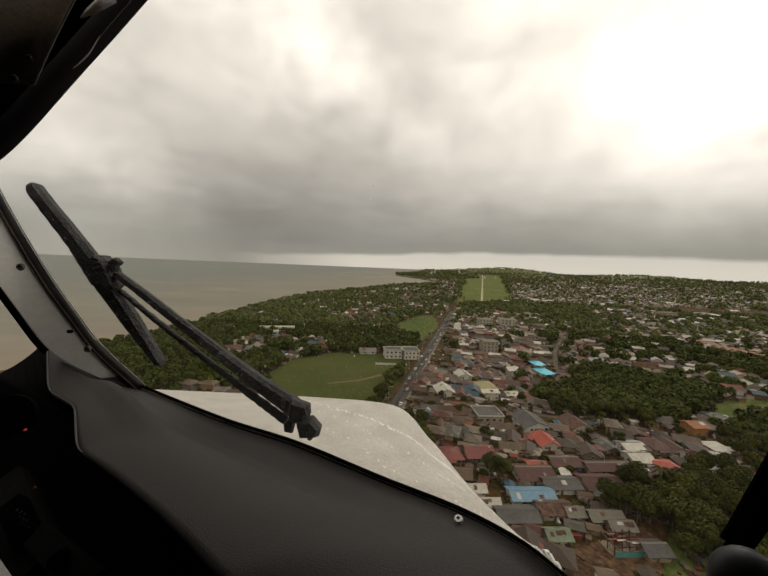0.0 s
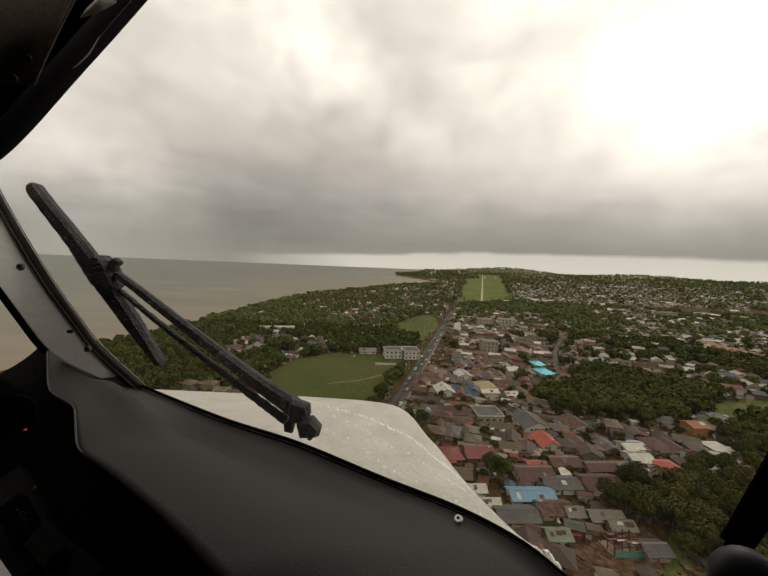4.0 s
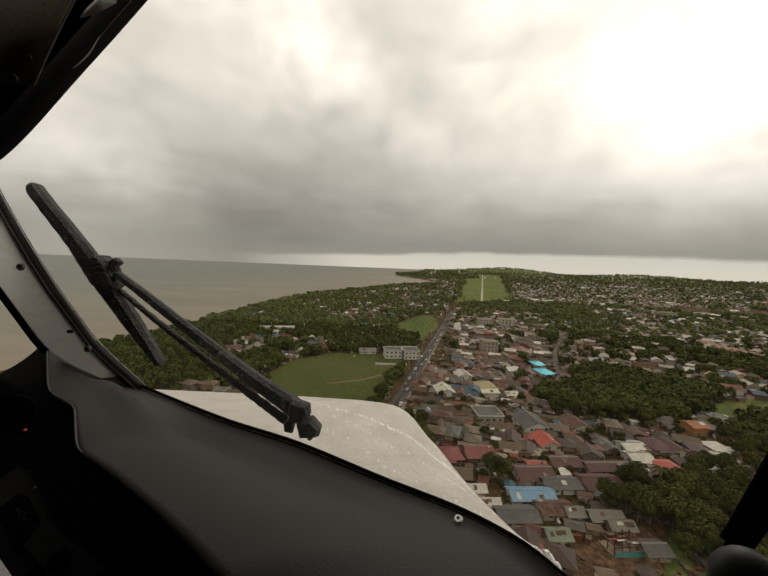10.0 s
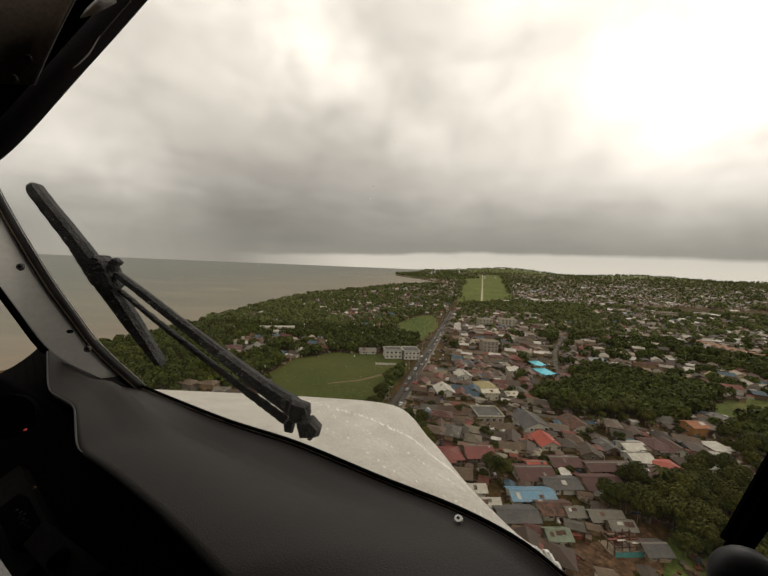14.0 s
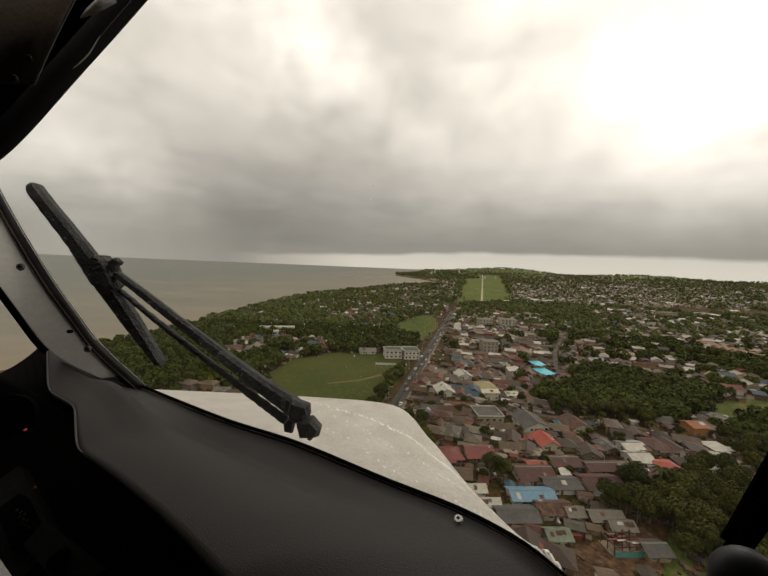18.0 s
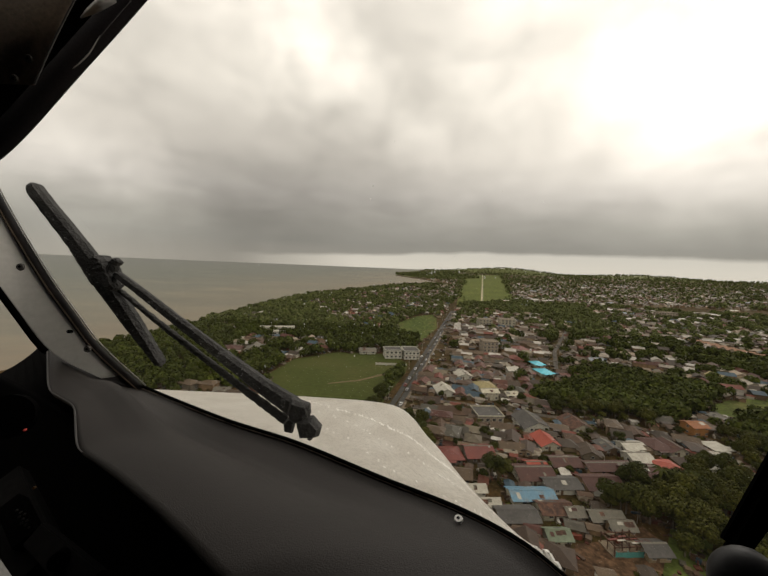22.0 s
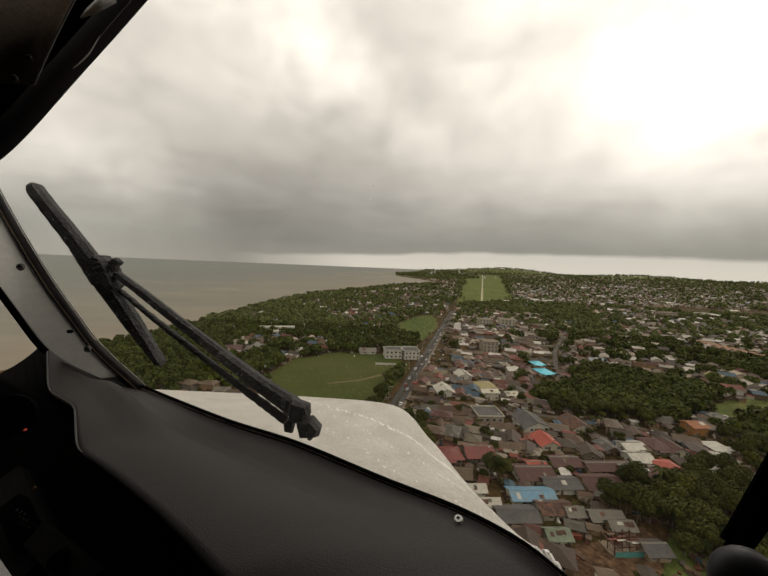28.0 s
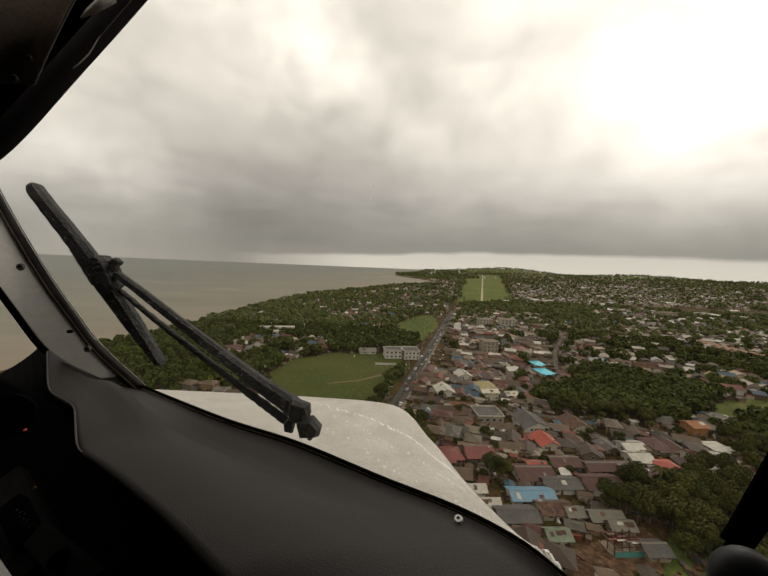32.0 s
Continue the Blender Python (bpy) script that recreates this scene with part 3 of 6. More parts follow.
def free(x, y, r=5.0):
    for cx, cy, a, b, t in TAKEN:
        dx, dy = x - cx, y - cy
        u, w = dx * math.cos(t) + dy * math.sin(t), -dx * math.sin(t) + dy * math.cos(t)
        if abs(u) < a + r and abs(w) < b + r:
            return False
    return True



# ---- roofs, walls, houses ----
def gable_roof(L, W, z, rise, over=0.5, t=0.14, along="x"):
    """Two sloping slabs over a plan L x W, ridge along x or y, eaves at z."""
    if along == "y":
        bm = gable_roof(W, L, z, rise, over, t)
        bmesh.ops.rotate(bm, verts=bm.verts, cent=(0, 0, 0), matrix=Matrix.Rotation(math.pi / 2, 3, "Z"))
        return bm
    bm = bmesh.new()
    a, b = L / 2 + over, W / 2 + over
    drop = rise * over / (W / 2)
    sec = [(-b, z - drop), (0, z + rise), (b, z - drop), (b, z - drop + t), (0, z + rise + t * 1.1), (-b, z - drop + t)]
    ends = [[bm.verts.new((x, y, h)) for y, h in sec] for x in (-a, a)]
    for i in range(6):
        j = (i + 1) % 6
        bm.faces.new((ends[0][i], ends[0][j], ends[1][j], ends[1][i]))
    for e in ends:
        bm.faces.new((e[0], e[1], e[4], e[5]))
        bm.faces.new((e[1], e[2], e[3], e[4]))
    return bm


def hip_roof(L, W, z, rise, over=0.6):
    bm = bmesh.new()
    a, b = L / 2 + over, W / 2 + over
    r = max(0.2, a - b)
    base = [bm.verts.new((x, y, z - 0.1)) for x, y in ((-a, -b), (a, -b), (a, b), (-a, b))]
    eave = [bm.verts.new((v.co.x, v.co.y, z + 0.06)) for v in base]
    top = [bm.verts.new((x, 0, z + rise)) for x in (-r, r)]
    bm.faces.new(list(reversed(base)))
    for i in range(4):
        bm.faces.new((base[i], base[(i + 1) % 4], eave[(i + 1) % 4], eave[i]))
    bm.faces.new((eave[0], eave[1], top[1], top[0]))
    bm.faces.new((eave[1], eave[2], top[1]))
    bm.faces.new((eave[2], eave[3], top[0], top[1]))
    bm.faces.new((eave[3], eave[0], top[0]))
    return bm


def gable_walls(L, W, z, rise, along="x"):
    bm = bmesh.new()
    if along == "y":
        bm.free()
        bm = gable_walls(W, L, z, rise)
        bmesh.ops.rotate(bm, verts=bm.verts, cent=(0, 0, 0), matrix=Matrix.Rotation(math.pi / 2, 3, "Z"))
        return bm
    sec = [(-W / 2, -0.5), (W / 2, -0.5), (W / 2, z), (0, z + rise), (-W / 2, z)]
    ends = [[bm.verts.new((x, y, h)) for y, h in sec] for x in (-L / 2, L / 2)]
    for i in range(5):
        j = (i + 1) % 5
        bm.faces.new((ends[0][i], ends[0][j], ends[1][j], ends[1][i]))
    for e in ends:
        bm.faces.new(e)
    return bm


def window_on(parent, x, y, z, w, h, side, material=None):
    """A window standing a little proud of a wall: frame with a dark pane in it; side: 0 front (-y), 1 right, 2 back, 3 left."""
    deg = (0, 90, 180, 270)[side]
    m = Matrix.Translation((x, y, z)) @ Matrix.Rotation(radians(deg), 4, "Z")
    fr = bmesh.new()
    for sx, sz, px, pz in ((w + 0.16, 0.1, 0, h / 2), (w + 0.16, 0.12, 0, -h / 2), (0.1, h, -w / 2, 0), (0.1, h, w / 2, 0), (0.06, h, 0, 0)):
        bmesh.ops.create_cube(fr, size=1.0, matrix=m @ Matrix.LocRotScale((px, -0.05, pz), None, (sx, 0.14, sz)))
    f = part("window", fr, M["frame"], parent)
    pn = bmesh.new()
    bmesh.ops.create_cube(pn, size=1.0, matrix=m @ Matrix.LocRotScale((0, -0.02, 0), None, (w, 0.06, h)))
    part("pane", pn, material or M["pane"], f)


def door_on(parent, x, y, w, h, side, name="door", z=0.0):
    deg = (0, 90, 180, 270)[side]
    bm = bmesh.new()
    m = Matrix.Translation((x, y, z + h / 2)) @ Matrix.Rotation(radians(deg), 4, "Z")
    bmesh.ops.create_cube(bm, size=1.0, matrix=m @ Matrix.LocRotScale((0, -0.03, 0), None, (w, 0.12, h)))
    return part(name, bm, M["wood"], parent)


def house(x, y, deg, L, W, z=3.0, rise=1.7, hip=False, roof=None, wall=None, porch=True, label="", group="houses of the town", windows=2, storeys=1, over=0.5):
    h = thing("house", ground_at(x, y, deg), label or "small plastered house under a weathered sheet-metal roof", "house", group)
    z *= storeys
    along = "x" if L >= W else "y"
    part("wall", gable_walls(L, W, z, 0.05 if hip else rise - 0.08, along), wall or M["wall"], h)
    part("roof", hip_roof(L, W, z, rise, over + 0.1) if hip else gable_roof(L, W, z, rise, over, along=along), roof or M["roof"], h)
    door_on(h, -L * 0.1, -W / 2, 1.0, 2.1, 0)
    for s in range(storeys):
        for k in range(windows):
            window_on(h, L * (0.2 + 0.5 * k / max(1, windows - 1) - 0.42) + (0.8 if k else -0.4), -W / 2, 1.55 + 3.0 * s, 1.3, 1.1, 0)
        window_on(h, L / 2, 0.6, 1.55 + 3.0 * s, 1.3, 1.1, 1)
        window_on(h, -L / 2, -0.6, 1.55 + 3.0 * s, 1.3, 1.1, 3)
    if porch:
        pb = bmesh.new()
        bmesh.ops.create_cube(pb, size=1.0, matrix=Matrix.LocRotScale((-L * 0.1, -W / 2 - 1.1, 2.5), Euler((radians(10), 0, 0)), (L * 0.6, 2.3, 0.1)))
        part("porch_roof", pb, roof or M["roof"], h)
        for sx in (-1, 1):
            part("post", box((0.14, 0.14, 2.9), (-L * 0.1 + sx * L * 0.27, -W / 2 - 2.0, 0.95)), M["frame"], h)
    return h


def shed(x, y, L, W, deg, z, rise, roof, along="x", label="", wall=None, bays=0, lights=0, gable_windows=0, skew=0.0, front=0.0):
    """A factory shed, L along its front; rise 0 gives a nearly flat lean-to roof."""
    x, y, L, W, z, rise = *factory_xy(x, y), L * PLAN, W * PLAN, z * PLAN, rise * PLAN
    claim(x, y, L, W, deg)
    s = thing("factory_shed", ground_at(x, y, deg), label, "shed", "factory sheds")
    part("wall", gable_walls(L, W, z, max(0.05, rise - 0.1), along), wall or M["shed_wall"], s)
    part("roof", gable_roof(L, W, z, rise, 0.6, 0.16, along), roof, s)
    run, wide = (L, W) if along == "x" else (W, L)
    tilt = math.atan2(rise, wide / 2)
    turn = Matrix.Rotation(0 if along == "x" else math.pi / 2, 4, "Z")
    part("ridge_cap", bar(turn @ Vector((-run / 2 - 0.6, 0, z + rise + 0.2)), turn @ Vector((run / 2 + 0.6, 0, z + rise + 0.2)), 0.7, 0.7, 0.12, bevel=0), roof, s)
    for k in range(lights):
        for side in (-1, 1):
            lx = run * ((k + 0.5) / lights - 0.5)
            bm = bmesh.new()
            mid = Vector((lx, side * wide * 0.25, z + rise / 2 + 0.19))
            bmesh.ops.create_cube(bm, size=1.0, matrix=turn @ Matrix.LocRotScale(mid, Euler((-side * tilt, 0, 0)), (0.8, wide * 0.42, 0.06)))
            part("skylight", bm, M["skylight"], s)
    for k in range(bays):
        bx = run * ((k + 0.5) / bays - 0.5)
        bm = bmesh.new()
        mid = Vector((bx, -wide * 0.22, z + rise * 0.56 + 0.35))
        bmesh.ops.create_cube(bm, size=1.0, matrix=turn @ Matrix.LocRotScale(mid, Euler((tilt, 0, 0)), (0.35, 1.5, 0.4)))
        part("roof_vent", bm, M["dark_sheet"], s)
    for k in range(gable_windows):
        wx = L * ((k + 0.5) / gable_windows - 0.5)
        window_on(s, wx, -W / 2, z - 0.8, 1.1, 1.0, 0)
    for k in range(max(2, int(L / 9))):
        door_on(s, L * ((k + 0.5) / max(2, int(L / 9)) - 0.5), -W / 2, 2.6, 3.2, 0, "shutter")
    for sx in (-1, 1):
        part("gutter", bar(turn @ Vector((-run / 2 - 0.6, sx * (wide / 2 + 0.65), z - rise * 1.2 / wide + 0.05)), turn @ Vector((run / 2 + 0.6, sx * (wide / 2 + 0.65), z - rise * 1.2 / wide + 0.05)), 0.25, 0.25, 0.2, bevel=0), M["frame"], s)
    return s


shed(79.1, 179.7, 35.0, 15.4, -2.7, 4.0, 1.6, M["dark_sheet"], label="long low shed with a dark fibre-cement roof and pale skylight strips", lights=9)
shed(77.6, 161.9, 18.0, 12.9, -17.5, 5.0, 1.5, M["white_sheet"], label="off-white sheet-roofed shed with small roof vents", bays=3)
shed(94.7, 156.3, 16.6, 24.2, -24.1, 5.0, 2.0, M["white_sheet"], label="broad off-white shed with grey clad front wall", bays=4)
shed(135.5, 200.9, 27.4, 22.4, -27.2, 6.0, 2.0, M["white_sheet"], label="wide white metal-roofed factory shed", bays=5)
shed(124.5, 179.0, 13.3, 26.8, -23.3, 6.0, 2.6, M["grey_sheet"], "y", "grey gabled shed with round gable windows", M["cream"], gable_windows=6)
shed(103.8, 121.4, 10.8, 11.1, -18.1, 5.5, 1.2, M["grey_sheet"], label="grey-roofed shed with a row of roof vents", bays=4)
shed(128.8, 132.1, 33.9, 9.5, 15.4, 6.0, 1.8, M["grey_sheet"], label="long grey shed with roof vents beside the boundary wall", bays=6)
shed(91.3, 123.3, 12.0, 10.9, -19.3, 4.5, 0.8, M["white_sheet"], label="white lean-to shed at the corner of the yard")


shed(125.5, 124.5, 28.9, 1.4, 17.1, 4.0, 0.6, M["white_sheet"], label="narrow white lean-to along a long grey shed")


def saw_shed(x, y, L, W, deg, z):
    """A white shed of three gabled bays, blue gable ends."""
    x, y, L, W, z = *factory_xy(x, y), L * PLAN, W * PLAN, z * PLAN
    claim(x, y, L, W, deg)
    s = thing("factory_shed", ground_at(x, y, deg), "white three-bay factory shed with blue gable ends", "shed", "factory sheds")
    n, w = 3, W / 3
    for k in range(n):
        off = Matrix.Translation((0, -W / 2 + w * (k + 0.5), 0))
        bm = gable_roof(L, w, z, 2.0, 0.02, 0.16)
        bmesh.ops.transform(bm, verts=bm.verts, matrix=off)
        part("roof_bay", bm, M["white_sheet"], s, "white ribbed roof bay")
        bm = gable_walls(L - 0.3, w - 0.02, z, 1.85)
        bmesh.ops.transform(bm, verts=bm.verts, matrix=off)
        part("wall", bm, M["shed_wall"], s)
        bm = bmesh.new()
        vs = [bm.verts.new((px, -W / 2 + w * (k + 0.5) + py, pz)) for px in (-L / 2 - 0.35, -L / 2 - 0.1) for py, pz in ((-w / 2, 1.5), (w / 2, 1.5), (w / 2, z), (0, z + 2.1), (-w / 2, z))]
        bm.faces.new(vs[:5])
        bm.faces.new(vs[5:])
        for i in range(5):
            bm.faces.new((vs[i], vs[(i + 1) % 5], vs[5 + (i + 1) % 5], vs[5 + i]))
        part("gable_end", bm, M["blue_roof"], s, "blue gable cladding")
    for k in range(4):
        door_on(s, L * ((k + 0.5) / 4 - 0.5), -W / 2, 3.0, 3.5, 0, "shutter")


saw_shed(174.9, 194.3, 23.6, 26.8, -14.5, 7.0)


def open_canopy(x, y, L, W, deg, z):
    x, y, L, W, z = *factory_xy(x, y), L * PLAN, W * PLAN, z * PLAN
    claim(x, y, L, W, deg)
    s = thing("open_canopy", ground_at(x, y, deg), "open-sided canopy with a white gabled roof on posts", "canopy")
    part("roof", gable_roof(L, W, z, 1.6, 0.5, 0.16, "y"), M["white_sheet"], s)
    for sx in (-1, 1):
        for k in range(4):
            part("post", box((0.3, 0.3, z + 0.2), (sx * (L / 2 - 0.3), W * (k / 3 - 0.5) * 0.94, z / 2 - 0.1)), M["frame"], s)
        part("beam", bar((sx * (L / 2 - 0.3), -W / 2, z - 0.2), (sx * (L / 2 - 0.3), W / 2, z - 0.2), 0.3, 0.3, 0.4, bevel=0), M["frame"], s)
    part("floor_slab", box((L, W, 0.4), (0, 0, 0.02)), M["concrete"], s)


open_canopy(142.9, 167.6, 8.7, 19.1, -21.4, 6.0)


def tank(x, y, r, h):
    x, y, r, h = *factory_xy(x, y), r * PLAN, h * PLAN
    claim(x, y, 2 * r, 2 * r, 0, 0.5)
    s = thing("storage_tank", ground_at(x, y), "white upright storage tank beside the canopy", "tank", "factory tanks")
    part("shell", disc((0, 0, h / 2), (0, 0, 1), r, h, 20), M["white_sheet"], s)
    part("cone_top", disc((0, 0, h + 0.35), (0, 0, 1), r, 0.7, 20, 0.15), M["white_sheet"], s)
    part("ladder", box((0.4, 0.1, h), (0, -r - 0.05, h / 2)), M["frame"], s)


for p, r, h in (((160.8, 173.4), 1.7, 6.0), ((162.7, 171.5), 1.6, 5.6), ((156.1, 164.0), 1.5, 3.8), ((149.8, 156.2), 1.5, 3.6)):
    tank(*p, r, h)


def wall_run(a, b, h, t, material, label, name="boundary_wall"):
    a, b = Vector(a), Vector(b)
    d = b - a
    deg = math.degrees(math.atan2(d.y, d.x))
    w = thing(name, ground_at(*((a + b) / 2), deg), label, "wall")
    n = max(1, round(d.length / 4))
    for k in range(n):
        part("panel", box((d.length / n - 0.25, t, h + 0.3), (d.length * ((k + 0.5) / n - 0.5), 0, h / 2 - 0.15)), material, w)
    for k in range(n + 1):
        part("pillar", box((0.3, t + 0.12, h + 0.5), (d.length * (k / n - 0.5), 0, h / 2 - 0.1)), material, w)
    part("coping", box((d.length, t + 0.15, 0.12), (0, 0, h + 0.07)), M["concrete"], w)


for wa, wb, wh, lab in (((30.7, 146.4), (68.5, 141.5), 3.6, "long tan masonry wall along the factory"), ((38.7, 139.5), (75.3, 134.4), 2.6, "low tan wall in front of the lane"),
                        ((84.9, 121.3), (94.9, 114.9), 4.0, "curved boundary wall of grey-brown plaster"), ((94.9, 114.9), (110.3, 117.2), 4.0, "curved boundary wall of grey-brown plaster"),
                        ((110.3, 117.2), (150.2, 133.4), 4.0, "curved boundary wall of grey-brown plaster")):
    wall_run(factory_xy(*wa), factory_xy(*wb), wh, 0.4, M["tan"], lab)
wall_run((-3.5, 281.0), (22.0, 281.5), 1.8, 0.3, M["white_wall"], "low white wall in front of a white building", "garden_wall")
wall_run((72.5, 96.5), (86.5, 97.5), 1.9, 0.2, M["teal"], "teal sheet fence round a building plot", "plot_fence")


def street(pts, width, label, z=0.07, category="street"):
    """A narrow street along a line of points; houses keep off it."""
    v, f = [], []
    P = [Vector(p) for p in pts]
    for i, p in enumerate(P):
        d = (P[min(i + 1, len(P) - 1)] - P[max(i - 1, 0)]).normalized()
        nrm = Vector((-d.y, d.x)) * width / 2
        for e in (p + nrm, p - nrm):
            v += [(e.x, e.y, z), (e.x, e.y, z - 0.3)]
    for i in range(len(P) - 1):
        k = i * 4
        f += [(k, k + 4, k + 6, k + 2), (k + 1, k + 5, k + 4, k), (k + 2, k + 6, k + 7, k + 3)]
        a, b = P[i], P[i + 1]
        claim((a.x + b.x) / 2, (a.y + b.y) / 2, (b - a).length, width, math.degrees(math.atan2(b.y - a.y, b.x - a.x)), 0.5)
    return tagged(mesh("street", v, f, M["lane"]), label, category, kind="structure")


street([by_road(225, q) for q in (5.5, 50, 100, 145)], 4.2, "narrow dark asphalt street between the houses")
street([by_road(292, q) for q in (5.5, 40, 86)], 4.2, "narrow dark asphalt street between the houses")
street([by_road(356, q) for q in (5.5, 60, 130, 210)], 4.4, "dark asphalt street through the town")
street([by_road(432, q) for q in (5.5, 80, 170, 290)], 4.6, "dark asphalt street through the town")
street([(254, 470), (217, 411), (179, 350), (150, 288)], 3.6, "pale winding lane beside the trees")
claim(70, 80, 44, 14, 0, 0.0)
claim(124, 250, 12, 26, 7, 0.0)
claim(136, 284, 14, 8, 7, 0.0)

PATCH = random.Random(21)


def near_house(x, y, L, W, deg, roof, hip, storeys, wall, label):
    """A house of the quarter below the seat, with wide eaves and mended sheets on its roof."""
    L, W = 0.9 * L, 0.88 * W
    claim(x, y, L, W, deg, 0.4)
    rise = 0.2 * W if W > 8 else 1.3
    h = house(x, y, deg, L, W, 2.6, rise, hip, M[roof], M[wall] if wall else None, porch=hip, label=label, group="houses of the town", storeys=storeys, over=0.85)
    z = 2.6 * storeys
    if hip:
        return
    # ridge cap and odd sheets lying on the two slopes
    run, half = (L, W / 2) if L >= W else (W, L / 2)
    turn = Matrix.Identity(4) if L >= W else Matrix.Rotation(math.pi / 2, 4, "Z")
    tilt = math.atan2(rise, half)
    bm = bmesh.new()
    for side in (-1, 1):
        bmesh.ops.create_cube(bm, size=1.0, matrix=turn @ Matrix.LocRotScale((0, side * 0.2, z + rise + 0.13), Euler((-side * tilt, 0, 0)), (run + 1.6, 0.46, 0.05)))
    part("ridge_cap", bm, M["grey_sheet"] if PATCH.random() < 0.5 else M[roof], h)
    for _ in range(PATCH.randint(1, 4)):
        side, u, w, d = PATCH.choice((-1, -1, 1)), PATCH.uniform(-0.38, 0.38), PATCH.uniform(0.9, 2.6), PATCH.uniform(1.0, half * 0.8)
        v_ = PATCH.uniform(0.3, 0.75)
        bm = bmesh.new()
        bmesh.ops.create_cube(bm, size=1.0, matrix=turn @ Matrix.LocRotScale((u * run, side * v_ * half, z + rise * (1 - v_) + 0.2), Euler((-side * tilt, 0, PATCH.uniform(-0.03, 0.03))), (w, d, 0.03)))
        part("roof_sheet", bm, M[PATCH.choice(("rust_roof", "grey_sheet", "dark_sheet", "maroon_roof", "white_sheet", "rust_roof"))], h)


near_house(31.4, 145.9, 11.7, 10.9, 4, "red_roof", True, 1, None, "low house with a worn red sheet roof")
near_house(45.3, 148.9, 13.1, 12.4, 4, "red_roof", False, 1, None, "house with a dusty red metal roof")
near_house(63.7, 134.5, 15.6, 11.9, 4, "maroon_roof", False, 1, "cream", "house with a faded maroon gabled roof")
near_house(67.4, 139.7, 8.3, 6.9, 4, "bright_red", False, 1, "cream", "small house with a bright red gable")
near_house(71.7, 128.3, 14.2, 8.6, 4, "dark_sheet", False, 1, "white_wall", "long white house with a dark roof")
near_house(80.7, 143.5, 13.3, 9.2, 4, "maroon_roof", False, 1, None, "long house with a brown-red roof")
near_house(99.3, 141.1, 23.4, 7.7, 4, "maroon_roof", False, 1, None, "long low building with a maroon sheet roof")
near_house(87.9, 129.6, 15.6, 10.5, 4, "maroon_roof", False, 1, None, "house with a ribbed maroon roof")
near_house(57.2, 120.9, 17.0, 7.9, 3, "pale_blue", False, 1, "cream", "wide building with a pale blue metal roof")
near_house(37.5, 123.1, 6.9, 4.5, 4, "white_sheet", False, 1, "white_wall", "small annex with a white flat roof")
near_house(40.0, 115.6, 7.7, 4.5, 3, "white_sheet", False, 1, "white_wall", "small building with a white sheet roof")
near_house(47.8, 110.3, 13.9, 8.2, 3, "dark_sheet", False, 1, None, "wide house with a dark grey roof")
near_house(62.5, 114.2, 11.9, 7.6, 3, "rust_roof", False, 1, "cream", "house with a rust-brown tiled roof")
near_house(68.4, 112.6, 5.9, 5.0, 3, "grey_sheet", False, 1, "white_wall", "pale grey roofed hut between houses")
near_house(57.5, 102.2, 7.3, 5.2, 3, "green_sheet", False, 1, "cream", "square house with a faded green flat roof")
near_house(78.1, 111.2, 11.7, 5.5, 3, "grey_sheet", False, 1, None, "house with a moss-grey sheet roof")
near_house(80.6, 106.9, 8.1, 4.7, 3, "grey_sheet", False, 1, None, "small grey-roofed house beside trees")
near_house(84.5, 98.1, 7.5, 6.3, 3, "dark_sheet", False, 1, None, "grey hip-roofed house beside a building plot")
near_house(120.8, 159.3, 9.2, 8.1, 4, "white_sheet", False, 1, "white_wall", "small house with a white sheet roof")
near_house(117.2, 149.2, 10.2, 10.0, 4, "white_sheet", False, 1, "white_wall", "house with a pale concrete roof")
near_house(134.6, 161.3, 9.8, 11.7, 4, "maroon_roof", True, 1, "cream", "house with a maroon hip roof")
near_house(125.4, 141.9, 8.7, 10.3, 4, "bright_red", True, 1, "cream", "house with a bright red hip roof and cream walls")
near_house(141.2, 159.5, 9.3, 11.0, 4, "maroon_roof", False, 1, "cream", "house with a dark red roof")
near_house(109.7, 138.2, 16.8, 10.2, 4, "maroon_roof", False, 1, None, "long house with a striped brown roof")
near_house(169.4, 179.1, 9.5, 9.0, 5, "orange_roof", False, 2, "orange_wall", "two-storey house with orange walls and roof")
near_house(164.2, 161.2, 9.0, 8.5, 4, "white_sheet", True, 1, "white_wall", "white house with a pale hip roof")
near_house(156.2, 143.2, 8.9, 10.5, 4, "bright_red", False, 1, "white_wall", "white house with a red gabled roof")
near_house(145.9, 142.4, 5.7, 6.8, 4, "white_sheet", False, 1, "white_wall", "small white hut beside a red-roofed house")
near_house(106.4, 180.5, 12.5, 14.8, 5, "rust_roof", False, 1, "cream", "house with a rust-red sheet roof")
near_house(81.4, 160.9, 10.0, 11.9, 4, "bright_red", False, 1, "cream", "house with an orange-red roof and pale gable")
near_house(82.7, 180.8, 15.5, 17.2, 5, "dark_sheet", False, 1, "white_wall", "dark-roofed house with white walls")
near_house(86.3, 221.0, 8.0, 7.5, 6, "cream", False, 1, "cream", "cream house with a pale gabled roof")
near_house(70.8, 217.5, 11.5, 8.5, 6, "cream", False, 2, "cream", "cream two-storey row building")
near_house(73.6, 235.7, 12.5, 12.7, 7, "yellow_roof", True, 1, "cream", "house with a mustard yellow hip roof")
near_house(43.4, 223.5, 12.3, 14.6, 6, "white_sheet", False, 1, "white_wall", "shop with a white canvas canopy roof")
